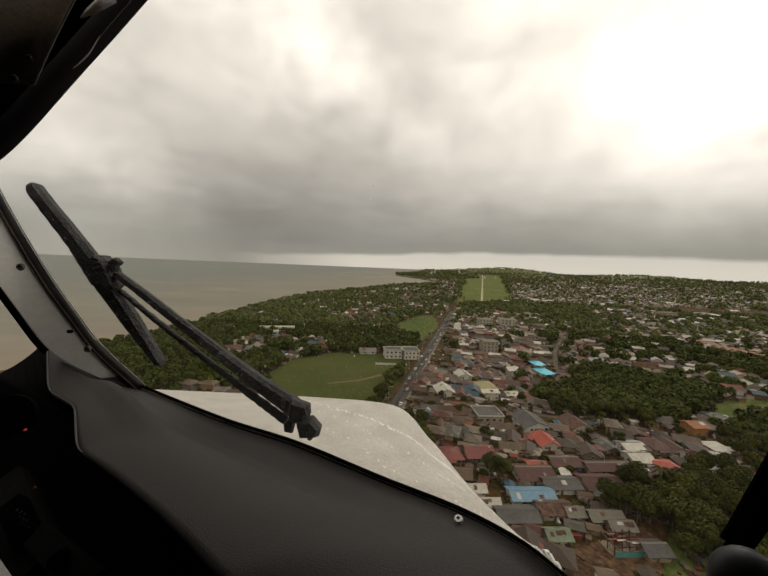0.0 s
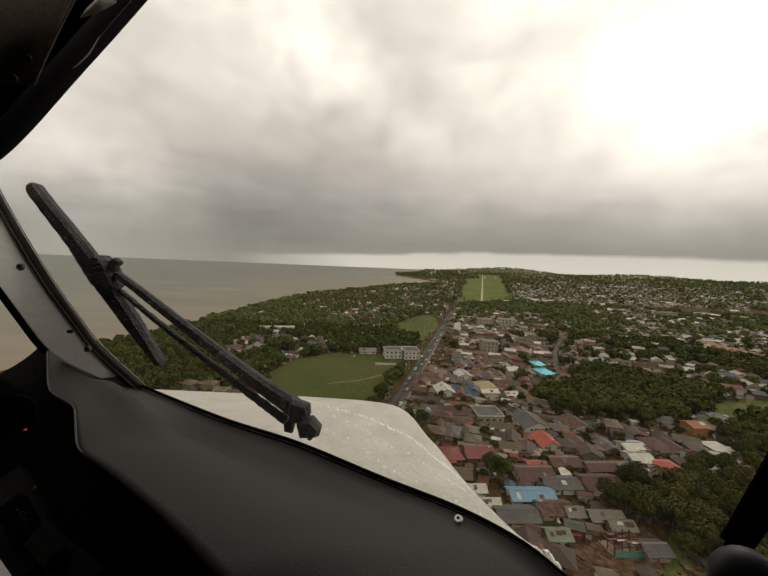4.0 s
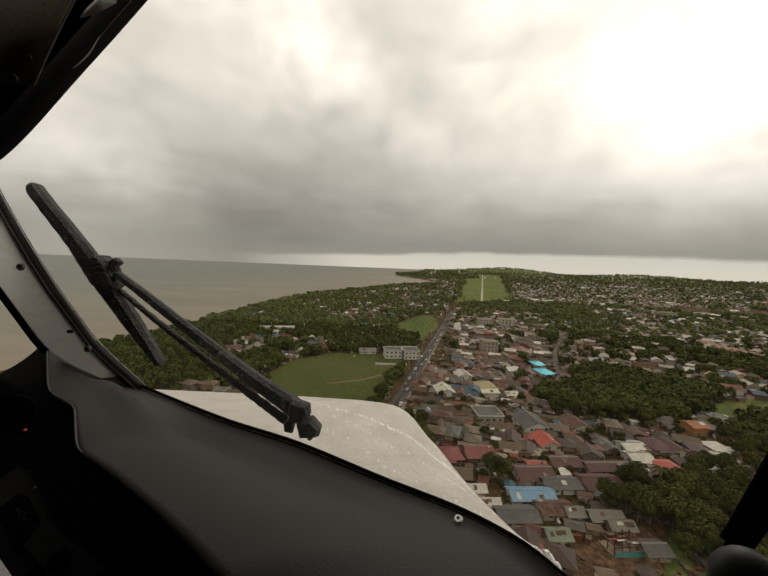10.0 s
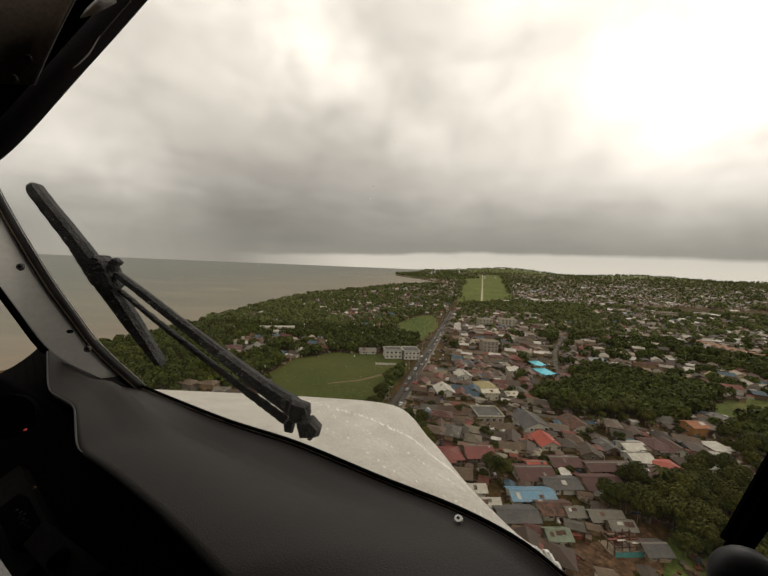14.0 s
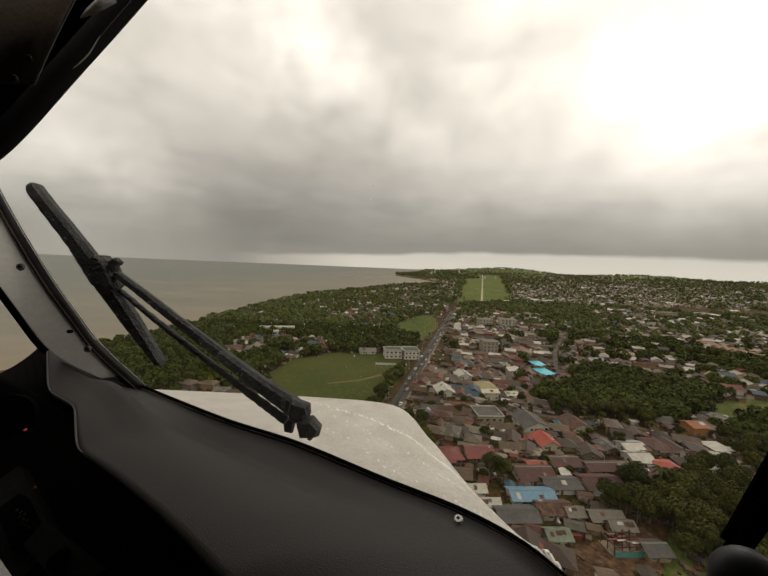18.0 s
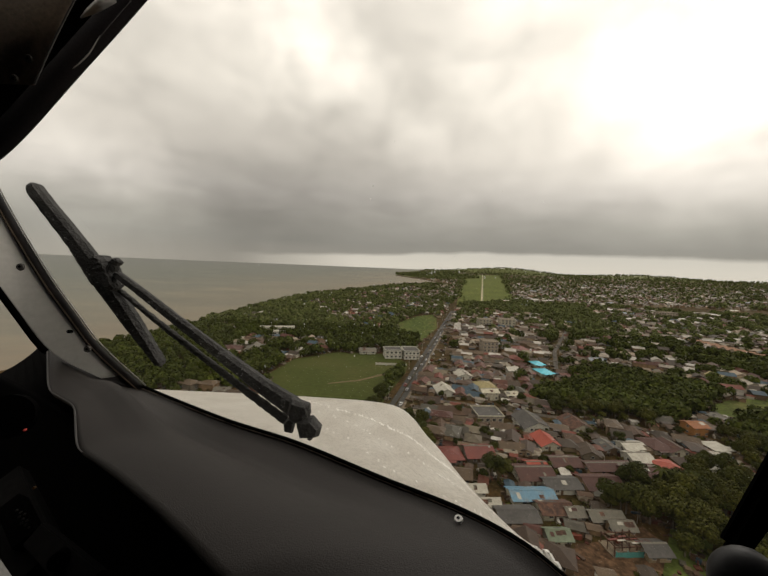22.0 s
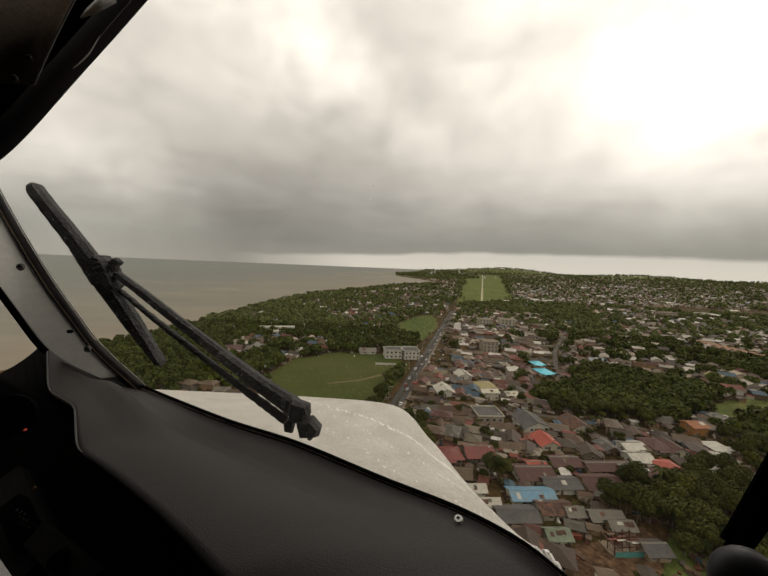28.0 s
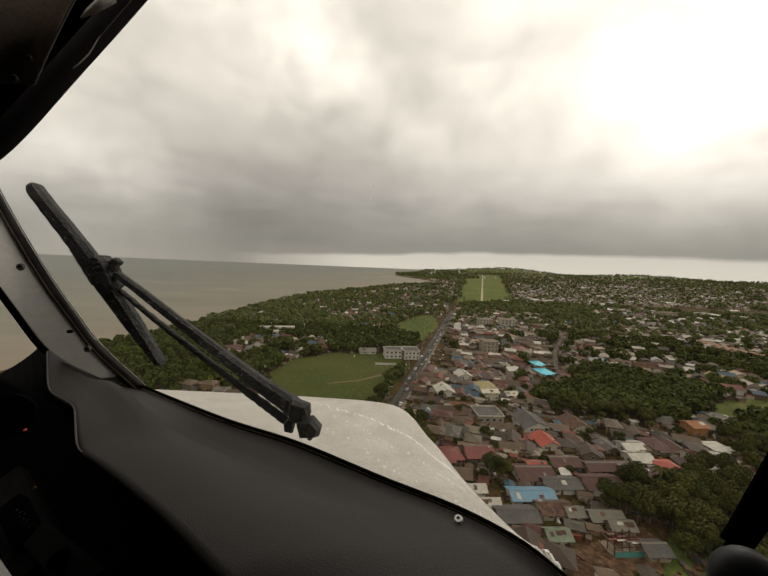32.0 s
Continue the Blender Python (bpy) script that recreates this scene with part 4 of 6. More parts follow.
near_house(63.1, 257.3, 12.0, 12.6, 7, "white_sheet", False, 1, "white_wall", "shop with a pale roof beside the main road")
near_house(107.2, 275.7, 9.9, 9.8, 8, "white_sheet", False, 1, "white_wall", "white-roofed house in the town")
near_house(142.9, 347.9, 13.7, 16.2, 9, "red_roof", True, 1, "cream", "red-roofed house in the town")
near_house(136.7, 295.4, 9.8, 11.6, 8, "cyan_roof", True, 1, "cream", "house with a bright cyan hip roof")
near_house(132.0, 272.3, 11.5, 13.6, 7, "cyan_roof", True, 1, "cream", "larger house with a bright cyan hip roof")
near_house(198.3, 313.7, 15.6, 12.5, 8, "slate", False, 1, "cream", "long house with a dull blue roof among trees")
near_house(268.3, 269.4, 9.5, 11.3, 7, "yellow_roof", False, 2, "cream", "pale yellow house with a steep roof")
near_house(198.9, 195.1, 7.3, 8.7, 5, "grey_sheet", False, 1, "white_wall", "pale grey cottage beside the grass")
near_house(109.2, 158.0, 8.1, 8.8, 4, "dark_sheet", False, 1, None, "dark-roofed house among trees")
near_house(-133.5, 302.4, 18.3, 21.7, 9, "maroon_roof", True, 1, "cream", "large maroon-roofed house near the shore")
near_house(-114.5, 309.6, 16.5, 19.6, 9, "grey_sheet", False, 1, "white_wall", "grey-roofed house near the shore")
near_house(-12.3, 316.9, 16.0, 12.5, 9, "grey_sheet", False, 1, "white_wall", "grey-roofed house behind the sports field")
near_house(-96.7, 209.0, 9.6, 6.7, 6, "grey_sheet", False, 1, "white_wall", "pale-roofed hut at the edge of the trees")


def building_shell(x, y, deg):
    """A house being built: red-brown timber posts and beams, boards on the beams and a floor slab."""
    claim(x, y, 11, 7, deg, 0.0)
    b = thing("building_site", ground_at(x, y, deg), "red-brown timber frame of a half-built house on bare earth", "building site")
    part("floor_slab", box((10.5, 6.5, 0.5), (0, 0, 0.1)), M["concrete"], b)
    for i in range(5):
        for j in range(3):
            part("post", box((0.22, 0.22, 2.9 + 0.3 * ((i * 3 + j) % 4)), (-4.8 + 2.4 * i, -2.8 + 2.8 * j, 1.7 + 0.15 * ((i * 3 + j) % 4))), M["rust_roof"], b)
    for j in range(3):
        part("beam", box((10.2, 0.2, 0.28), (0, -2.8 + 2.8 * j, 3.1)), M["red_roof"] if j == 1 else M["rust_roof"], b)
    for i in range(5):
        part("cross_beam", box((0.18, 6.4, 0.24), (-4.8 + 2.4 * i, 0, 3.37)), M["rust_roof"], b)
    for k in range(7):
        part("board", box((2.6, 0.5, 0.06), (-3.6 + 1.3 * k, PATCH.uniform(-2.4, 2.4), 3.53), PATCH.uniform(-0.5, 0.5)), M[("red_roof", "concrete", "white_sheet")[k % 3]], b)


building_shell(76.5, 100.0, 6)


def block(x, y, L, W, deg, storeys, roof, label, name="building", per=4, wall="cream", rim=None):
    """A flat-roofed building with rows of windows, slab edges and a parapet."""
    tall = 3.5
    claim(x, y, L, W, deg)
    b = thing(name, ground_at(x, y, deg), label, "building")
    h = tall * storeys
    part("wall", box((L, W, h + 0.5), (0, 0, h / 2 - 0.25)), M[wall], b)
    part("roof", box((L + 0.8, W + 0.8, 0.3), (0, 0, h + 0.16)), roof, b)
    for sx, sy, px, py in ((L + 0.8, 0.25, 0, -W / 2 - 0.27), (L + 0.8, 0.25, 0, W / 2 + 0.27), (0.25, W + 0.28, -L / 2 - 0.27, 0), (0.25, W + 0.28, L / 2 + 0.27, 0)):
        part("parapet", box((sx, sy, 0.7), (px, py, h + 0.66)), M[rim or wall], b)
    for s in range(storeys):
        for k in range(per):
            window_on(b, L * ((k + 0.5) / per - 0.5), -W / 2, tall * s + 2.0, L / per * 0.5, 1.5, 0)
        for k in range(2):
            window_on(b, -L / 2, W * ((k + 0.5) / 2 - 0.5), tall * s + 2.0, 1.6, 1.5, 3)
            window_on(b, L / 2, W * ((k + 0.5) / 2 - 0.5), tall * s + 2.0, 1.6, 1.5, 1)
        if s:
            part("slab_edge", box((L + 0.3, W + 0.3, 0.25), (0, 0, tall * s)), M["concrete"], b)
    return b


block(11.0, 307.0, 15.0, 13.0, 8, 2, M["dark_sheet"], "white two-storey building with a dark roof by the sports field", per=4, wall="white_wall")
block(27.0, 308.0, 13.5, 16.0, 8, 2, M["dark_sheet"], "white wing of a building by the sports field", per=4, wall="white_wall")
block(-127.5, 402.0, 49.0, 9.0, 11, 1, M["white_sheet"], "long low school building with a pale roof", per=10, wall="white_wall")
block(-117.0, 379.0, 31.0, 8.0, 11, 1, M["white_sheet"], "low school building with a pale roof", per=7, wall="white_wall")
block(61.0, 188.0, 14.0, 13.0, 4, 1, M["dark_sheet"], "low building with a pale rim round its dark roof", per=4, wall="tan", rim="cream")
block(144.4, 482.0, 18.0, 12.0, 4, 3, M["concrete"], "cream three-storey shop house", per=4)
block(178.4, 489.0, 21.0, 12.0, 4, 3, M["concrete"], "cream and orange three-storey shop house", per=4)
block(108.0, 341.0, 15.0, 12.0, 4, 3, M["concrete"], "grey-brown three-storey building in the town", per=4, wall="tan")
block(541.0, 655.0, 36.0, 14.0, 0, 3, M["concrete"], "large pinkish building on the slope", per=7, wall="tan")
fx, fy = factory_xy(83.6, 226.1)
block(fx, fy, 22.0, 17.0, 2, 3, M["concrete"], "cream concrete building with a stained flat roof", per=3)
for k in range(10):
    # a terrace of alike houses with clay-coloured roofs on the slope
    x, y = 385 + 0.9 * k, 427 - 9.3 * k
    claim(x, y, 12, 8.5, 84, 0.2)
    house(x, y, 84, 9.0, 11.0, 3.2, 2.2, False, M["clay"], M["tan"], porch=False, label="terraced house with a clay-orange roof on the slope", group="terrace of clay-roofed houses")


def big_hall(x, y, deg):
    """The white hall with steep blue-grey gables beside the sports field."""
    claim(x, y, 32, 34, deg)
    b = thing("hall", ground_at(x, y, deg), "large white hall with steep blue-grey gabled roofs", "hall")
    part("wall", gable_walls(29, 26, 11, 8.2, "y"), M["cream"], b)
    part("roof", gable_roof(29, 26, 11, 8.4, 1.1, 0.3, "y"), M["slate"], b, "steep blue-grey roof")
    part("porch", gable_walls(12, 31, 11, 4.6, "y"), M["cream"], b)
    part("porch_roof", gable_roof(12, 32, 11, 4.8, 0.7, 0.3, "y"), M["slate"], b)
    for sx in (-1, 1):
        bm = gable_roof(9, 14, 11, 4.4, 0.5, 0.25)
        bmesh.ops.transform(bm, verts=bm.verts, matrix=Matrix.Translation((sx * 11.6, -2, 0.4)))
        part("side_gable", bm, M["slate"], b)
        bm = gable_walls(8.6, 13.6, 11.2, 4.2)
        bmesh.ops.transform(bm, verts=bm.verts, matrix=Matrix.Translation((sx * 11.6, -2, 0)))
        part("wing", bm, M["cream"], b)
    for s in range(2):
        for k in range(6):
            if k not in (2, 3) or s:
                window_on(b, 29 * ((k + 0.5) / 6 - 0.5), -15.55 if k in (2, 3) else -13.05, 2.8 + 4.6 * s, 2.2, 2.6, 0)
    door_on(b, 0, -15.55, 4.2, 4.2, 0)
    part("cross_beam", box((29.2, 0.4, 0.5), (0, -13.0, 5.3)), M["tan"], b)


big_hall(*factory_xy(35.1, 324.5), -8)


def along(run, x, y, *rest):
    """The same plan, run metres further along the main road."""
    return (x + ROAD_D.x * run, y + ROAD_D.y * run, *rest)


shed(*along(-132, 73.5, 157.6, 12.4, 25.0, -22.8), 6.0, 1.8, M["green_sheet"], "y", label="shed with a dull green metal roof")
shed(*along(-132, 93.3, 160.2, 16.0, 33.2, -23.9), 6.0, 1.8, M["grey_sheet"], "y", label="grey-roofed storage shed beside a green one")
shed(*along(-132, 69.8, 119.5, 26.3, 6.7, -1.6), 5.0, 0.9, M["white_sheet"], label="long building with a flat white roof")
shed(*along(-264, 66.0, 135.1, 19.7, 27.6, -26.4), 6.0, 1.4, M["white_sheet"], label="large bright white warehouse roof", bays=4)
shed(*along(-363, 58.9, 103.5, 6.4, 19.0, -24.1), 6.0, 2.2, M["grey_sheet"], "y", label="tall gabled shed with pale roof ribs", lights=4)
shed(*along(-363, 69.0, 91.9, 13.1, 9.5, -9.1), 5.0, 2.2, M["grey_sheet"], "y", label="wide gabled shed beside the road")
shed(*along(-561, 72.2, 123.0, 16.8, 26.9, -20.6), 7.0, 1.6, M["grey_sheet"], label="large beige-grey factory hall with an open front")
shed(*along(-561, 100.0, 128.7, 11.0, 13.4, -27.3), 6.0, 1.2, M["grey_sheet"], label="smaller beige-grey hall beside a large one")
shed(*along(-561, 51.4, 231.6, 19.1, 25.9, -14.9), 5.0, 1.2, M["white_sheet"], label="white roofed shed by the shore")

# ---- trees ----
def tuft_mesh(rng, blobs, per, size, squash=0.8):
    """Leaf sprays lying mostly along the skin of overlapping rounded clumps, with some standing out of it."""
    v, f = [], []
    for bx, by, bz, br in blobs:
        for _ in range(per):
            d = Vector((rng.gauss(0, 1), rng.gauss(0, 1), rng.gauss(0.25, 0.9))).normalized()
            c = Vector((bx, by, bz)) + Vector((d.x, d.y, d.z * squash)) * br * (rng.uniform(0.82, 1.06) if rng.random() < 0.8 else rng.uniform(0.5, 1.15))
            n = (d * 1.1 + Vector((rng.gauss(0, 0.45), rng.gauss(0, 0.45), rng.gauss(0.25, 0.45)))).normalized()
            t = n.orthogonal().normalized()
            a = rng.uniform(0, 6.283)
            t = t * math.cos(a) + n.cross(t) * math.sin(a)
            w = n.cross(t)
            s = size * rng.uniform(0.6, 1.3)
            k = len(v)
            for ax, ay in ((-1, -0.5), (0.2, -0.8), (1, 0.4), (-0.3, 0.9)):
                v.append(c + t * ax * s + w * ay * s + n * rng.uniform(-0.25, 0.25) * s)
            f.append((k, k + 1, k + 2, k + 3))
    return v, f


def limb_mesh(rng, h, r, n):
    bm = bmesh.new()
    bmesh.ops.create_cone(bm, cap_ends=True, segments=7, radius1=r, radius2=r * 0.55, depth=h, matrix=Matrix.Translation((0, 0, h / 2 - 0.3)))
    for k in range(n):
        a = 6.283 * k / n + rng.uniform(-0.3, 0.3)
        d = Vector((math.cos(a), math.sin(a), 1.1)).normalized()
        L = h * rng.uniform(0.5, 0.8)
        m = Matrix.Translation(Vector((0, 0, h * 0.85)) + d * L / 2) @ d.to_track_quat("Z", "Y").to_matrix().to_4x4()
        bmesh.ops.create_cone(bm, cap_ends=True, segments=5, radius1=r * 0.45, radius2=r * 0.12, depth=L, matrix=m)
    return bm


def broad_tree(seed, h, spread):
    rng = random.Random(seed)
    t = thing("tree", Matrix.Identity(4), "broad-leaved tree with a dense dark green crown", "tree", "town trees")
    part("trunk", limb_mesh(rng, h * 0.42, 0.16 + h * 0.012, 5), M["bark"], t)
    blobs = [(0, 0, h * 0.72, spread * 0.6)]
    for k in range(6):
        a = 6.283 * k / 6 + rng.uniform(-0.4, 0.4)
        blobs.append((math.cos(a) * spread * 0.55, math.sin(a) * spread * 0.55, h * rng.uniform(0.5, 0.75), spread * rng.uniform(0.35, 0.5)))
    v, f = tuft_mesh(rng, blobs, 260, 0.31)
    mesh("crown", v, f, M["leaf"], t)
    return t


def palm_tree(seed, h):
    rng = random.Random(seed)
    t = thing("palm_tree", Matrix.Identity(4), "coconut palm with drooping green fronds", "palm", "town palms")
    part("trunk", disc((0, 0, h / 2 - 0.2), (0.04, 0, 1), 0.2, h, 8, 0.12), M["bark"], t)
    v, f = [], []
    for k in range(15):
        a = 6.283 * k / 15 + rng.uniform(-0.2, 0.2)
        up, L = rng.uniform(0.1, 0.9), rng.uniform(2.6, 3.6)
        d = Vector((math.cos(a), math.sin(a), 0))
        s = Vector((-d.y, d.x, 0))
        pts = [Vector((0.02 * h, 0, h - 0.2)) + d * L * u + Vector((0, 0, L * (up * u - 0.95 * u * u))) for u in (0, 0.25, 0.5, 0.75, 1.0)]
        for i in range(4):
            w0, w1 = (0.1, 0.42, 0.5, 0.38, 0.05)[i], (0.1, 0.42, 0.5, 0.38, 0.05)[i + 1]
            for side in (-1, 1):
                k0 = len(v)
                v += [pts[i], pts[i + 1], pts[i + 1] + s * side * w1 - Vector((0, 0, w1 * 0.6)), pts[i] + s * side * w0 - Vector((0, 0, w0 * 0.6))]
                f.append((k0, k0 + 1, k0 + 2, k0 + 3))
    mesh("crown", v, f, M["leaf"], t)
    return t


rng = random.Random(11)
TREES = [broad_tree(1, 8, 3.4), broad_tree(2, 10, 4.2), broad_tree(3, 7, 3.0), broad_tree(4, 11, 4.6), palm_tree(5, 9)]
TREE_USED = [False] * len(TREES)


def put_tree(kind, x, y, deg, s):
    m = ground_at(x, y, deg) @ Matrix.Diagonal((s, s, s, 1))
    if not TREE_USED[kind]:
        TREE_USED[kind] = True
        TREES[kind].matrix_world = m
    else:
        o = copy_thing(TREES[kind], m)
        o.matrix_world = m


def patchy(x, y, s):
    return noise.noise(Vector((x * s, y * s, 3.7)))


def in_view(x, y):
    a = math.degrees(math.atan2(x, y))
    return -42 < a < 52 and y > 60


def is_open(x, y):
    return any(inside(x, y, p) for p in OPEN_GROUND)


def in_woods(x, y):
    return any(inside(x, y, p) for p in WOODS)


# house plots in rows along the main road, trees in the patches between
plots, spots = [], []
s = 40.0
while s < 900:
    q = -300.0
    while q < 760:
        centre = 12 < q < 100 and s < 560
        q += (rng.uniform(7.0, 10.0) if centre else rng.uniform(8.5, 13.5)) + max(0, (s - 330)) * 0.005
        if -12 < q < 9.5:
            q = 10.0
        x, y = by_road(s + rng.uniform(-3, 3), q)
        if not in_view(x, y) or x < coast_x(y) + 22 or is_open(x, y):
            continue
        if not free(x, y, 3.5):
            continue
        green = 1.25 * patchy(x, y, 0.0085) + 0.5 * patchy(x, y, 0.03)
        limit = (-0.2 if s < 250 else 0.02 if s < 420 else 0.2) if q < 0 else 0.1 + 0.2 * min(1, max(0, (s - 220) / 120))
        if centre:
            limit = 0.75
        deep = in_woods(x, y)
        if green < limit and rng.random() < ((0.4 if s > 300 else 0.0) if deep else 0.94):
            plots.append((x, y, ROAD_DEG + rng.choice((0, 90, 0, 90, 180)) + rng.uniform(-9, 9)))
            extra = 1 if rng.random() < (0.12 if centre else 0.45) else 0
        else:
            spots.append((x, y))
            extra = 2
        for _ in range(extra):
            spots.append((x + rng.uniform(-7, 7), y + rng.uniform(-7, 7)))
    s += rng.uniform(8.6, 11.0) + max(0, s - 330) * 0.009
plots.sort(key=lambda p: math.hypot(p[0] - 52, p[1]))
PROTOS = []
for k in range(9):
    L, W = rng.uniform(6.5, 10.5), rng.uniform(5.2, 7.6)
    two = 2 if k == 7 else 1
    PROTOS.append([L, W, rng.uniform(2.3, 2.8), rng.uniform(1.1, 2.0), k % 3 == 1, k % 2 == 0, two, None])
for i, (x, y, deg) in enumerate(plots[:285]):
    k = rng.randrange(9)
    P = PROTOS[k]
    if P[7] is None:
        P[7] = house(x, y, deg, P[0], P[1], P[2], P[3], P[4], porch=P[5], storeys=P[6], over=0.8,
                     label=("two-storey plastered house under a hipped sheet roof" if P[6] == 2 else "small plastered house under a rusty hipped roof" if P[4] else ""))
    else:
        copy_thing(P[7], ground_at(x, y, deg))


def far_houses(items, name, label, roof="roof_far"):
    v, f, mi = [], [], []
    for x, y, deg, L, W, h, r in items:
        c, s_ = math.cos(radians(deg)), math.sin(radians(deg))

        def put(px, py, pz):
            v.append((x + px * c - py * s_, y + px * s_ + py * c, pz))
        k = len(v)
        for zz in (-0.3, h):
            for px, py in ((-L, -W), (L, -W), (L, W), (-L, W)):
                put(px / 2, py / 2, zz)
        for j in range(4):
            f.append((k + j, k + (j + 1) % 4, k + 4 + (j + 1) % 4, k + 4 + j))
            mi.append(0)
        k = len(v)
        a, b = L / 2 + 0.5, W / 2 + 0.5
        for px, py, pz in ((-a, -b, h - 0.1), (a, -b, h - 0.1), (a, b, h - 0.1), (-a, b, h - 0.1), (-a, 0, h + r), (a, 0, h + r)):
            put(px, py, pz)
        for q_ in ((0, 1, 5, 4), (2, 3, 4, 5), (1, 2, 5), (3, 0, 4)):
            f.append(tuple(k + j for j in q_))
            mi.append(1)
    ob = mesh(name, v, f, [M["wall_far"], M[roof]])
    ob.data.polygons.foreach_set("material_index", mi)
    return tagged(ob, label, "houses", kind="stuff")


mid = [(x + rng.uniform(-7, 7), y + rng.uniform(-7, 7), d, rng.uniform(3, 6), rng.uniform(2.5, 4.5), rng.uniform(2.0, 3.0), rng.uniform(0.2, 0.8)) for x, y, d in plots[60:]]
mid += [(x, y, d, rng.uniform(6, 12), rng.uniform(5.5, 8.5), rng.uniform(2.6, 5.0), rng.uniform(1.0, 2.2)) for x, y, d in plots[285:]]
far_spots = []
y = 870.0
while y < 4700:
    x = coast_x(y) + 15
    while x < y * 1.35:
        x += rng.uniform(8, 15) * (1 + (y - 870) / 900)
        g = 1.3 * patchy(x, y, 0.0032) + 0.7 * patchy(x, y, 0.011)
        if inside(x, y, RUNWAY_FIELD):
            continue
        if 1885 < y < 2800 and x < 560 + (y - 1885) * 0.3:
            far_spots.append((x, y))
        elif g < 0.62 and rng.random() < 0.9:
            mid.append((x, y + rng.uniform(-8, 8), rng.uniform(0, 90), rng.uniform(7, 15), rng.uniform(6, 9), rng.uniform(3, 6.5), rng.uniform(1, 2.2)))
            if rng.random() < 0.25:
                far_spots.append((x + 9, y + rng.uniform(-8, 8)))
        else:
            far_spots.append((x, y))
            far_spots.append((x + rng.uniform(-9, 9), y + rng.uniform(-9, 9)))
    y += rng.uniform(11, 17) * (1 + (y - 870) / 900)
halls = []
for _ in range(150):
    y = rng.uniform(620, 2300)
    x = rng.uniform(0.32, 1.25) * y
    if not inside(x, y, RUNWAY_FIELD) and not in_woods(x, y) and free(x, y, 8):
        halls.append((x, y, rng.choice((4, 94)) + rng.uniform(-8, 8), rng.uniform(14, 34) * (0.6 + y / 2600), rng.uniform(9, 15), rng.uniform(4.5, 8.5), rng.uniform(0.6, 2.0)))
far_houses(halls, "distant_halls", "pale halls and larger buildings among the far houses", "hall_far")
far_houses(mid, "distant_houses", "hundreds of small distant houses with mixed roofs")

# the belt of trees along the coast, and the trees of the town
y = 160.0
while y < 1370:
    for k in range(6):
        spots.append((coast_x(y) + rng.uniform(3, 34 + 30 * (k > 2)), y + rng.uniform(-5, 5)))
    y += 6.2
for poly in WOODS[:2]:
    # the thick stands below the seat
    xs, ys = [p[0] for p in poly], [p[1] for p in poly]
    for _ in range(int((max(xs) - min(xs)) * (max(ys) - min(ys)) / 30)):
        p = (rng.uniform(min(xs), max(xs)), rng.uniform(min(ys), max(ys)))
        if inside(*p, poly):
            spots.append(p)
for (ax, ay), (bx, by) in zip(RUNWAY_FIELD, RUNWAY_FIELD[1:] + RUNWAY_FIELD[:1]):
    for _ in range(int(math.hypot(bx - ax, by - ay) / 16)):
        u = rng.random()
        far_spots.append((ax + (bx - ax) * u + rng.gauss(0, 9), ay + (by - ay) * u + rng.gauss(0, 9)))
def shop_row(x, y):
    """The built-up row of shops along the main road, with hardly a tree."""
    d = Vector((x, y)) - ROAD_A
    return 0 < d.dot(ROAD_N) < 62 and 200 < d.dot(ROAD_D) < 480


spots = [p for p in spots if not (shop_row(*p) and rng.random() < 0.9)]
spots = [p for p in spots if in_view(*p) and free(*p, 1.0) and not is_open(*p) and abs((Vector(p) - ROAD_A).dot(ROAD_N)) > 9.5]
for k in range(24):
    x, y = by_road(172 + 4.6 * k + rng.uniform(-2, 2), rng.uniform(-12.5, -9.0))
    if free(x, y, 1.0):
        spots.append((x, y))
between = []
for _ in range(900):
    p = by_road(rng.uniform(112, 265), rng.uniform(14, 190))
    if free(*p, 0.6) and not is_open(*p) and not in_woods(*p) and patchy(*p, 0.04) > -0.1:
        between.append(p)
for x, y in between[:70]:
    put_tree(4 if rng.random() < 0.1 else rng.randrange(4), x, y, rng.uniform(0, 360), rng.uniform(0.38, 0.68))
spots.sort(key=lambda p: math.hypot(p[0] - 52, p[1]))
for x, y in spots[:290]:
    k = 4 if rng.random() < 0.14 else rng.randrange(4)
    put_tree(k, x, y, rng.uniform(0, 360), rng.uniform(0.75, 1.2) if inside(x, y, WOODS[1]) else rng.uniform(0.6, 1.1))


def far_trees(items, name, per, label, leaves="leaf_hazed"):
    v, f = [], []
    g = random.Random(5)
    for x, y, *base in items:
        far = math.hypot(x, y)
        lift = base[0] if base else 0.0
        r = g.uniform(2.2, 4.2) * (1 + far / 2500)
        h = r * g.uniform(1.0, 1.5)
        n = per if far < 420 else int(per * 0.7) if far < 900 else max(6, per // 3)
        a, b = tuft_mesh(g, [(x, y, h + lift, r)], n, r * (0.25 if far < 420 else 0.31 if far < 900 else 0.6), 0.85)
        k = len(v)
        v += a
        f += [tuple(k + j for j in q_) for q_ in b]
    return tagged(mesh(name, v, f, M[leaves]), label, "trees", kind="stuff")


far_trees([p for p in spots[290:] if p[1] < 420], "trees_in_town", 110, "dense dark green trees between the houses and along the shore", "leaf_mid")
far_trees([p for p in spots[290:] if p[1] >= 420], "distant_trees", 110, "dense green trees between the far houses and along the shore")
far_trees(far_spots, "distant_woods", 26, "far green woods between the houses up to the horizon")


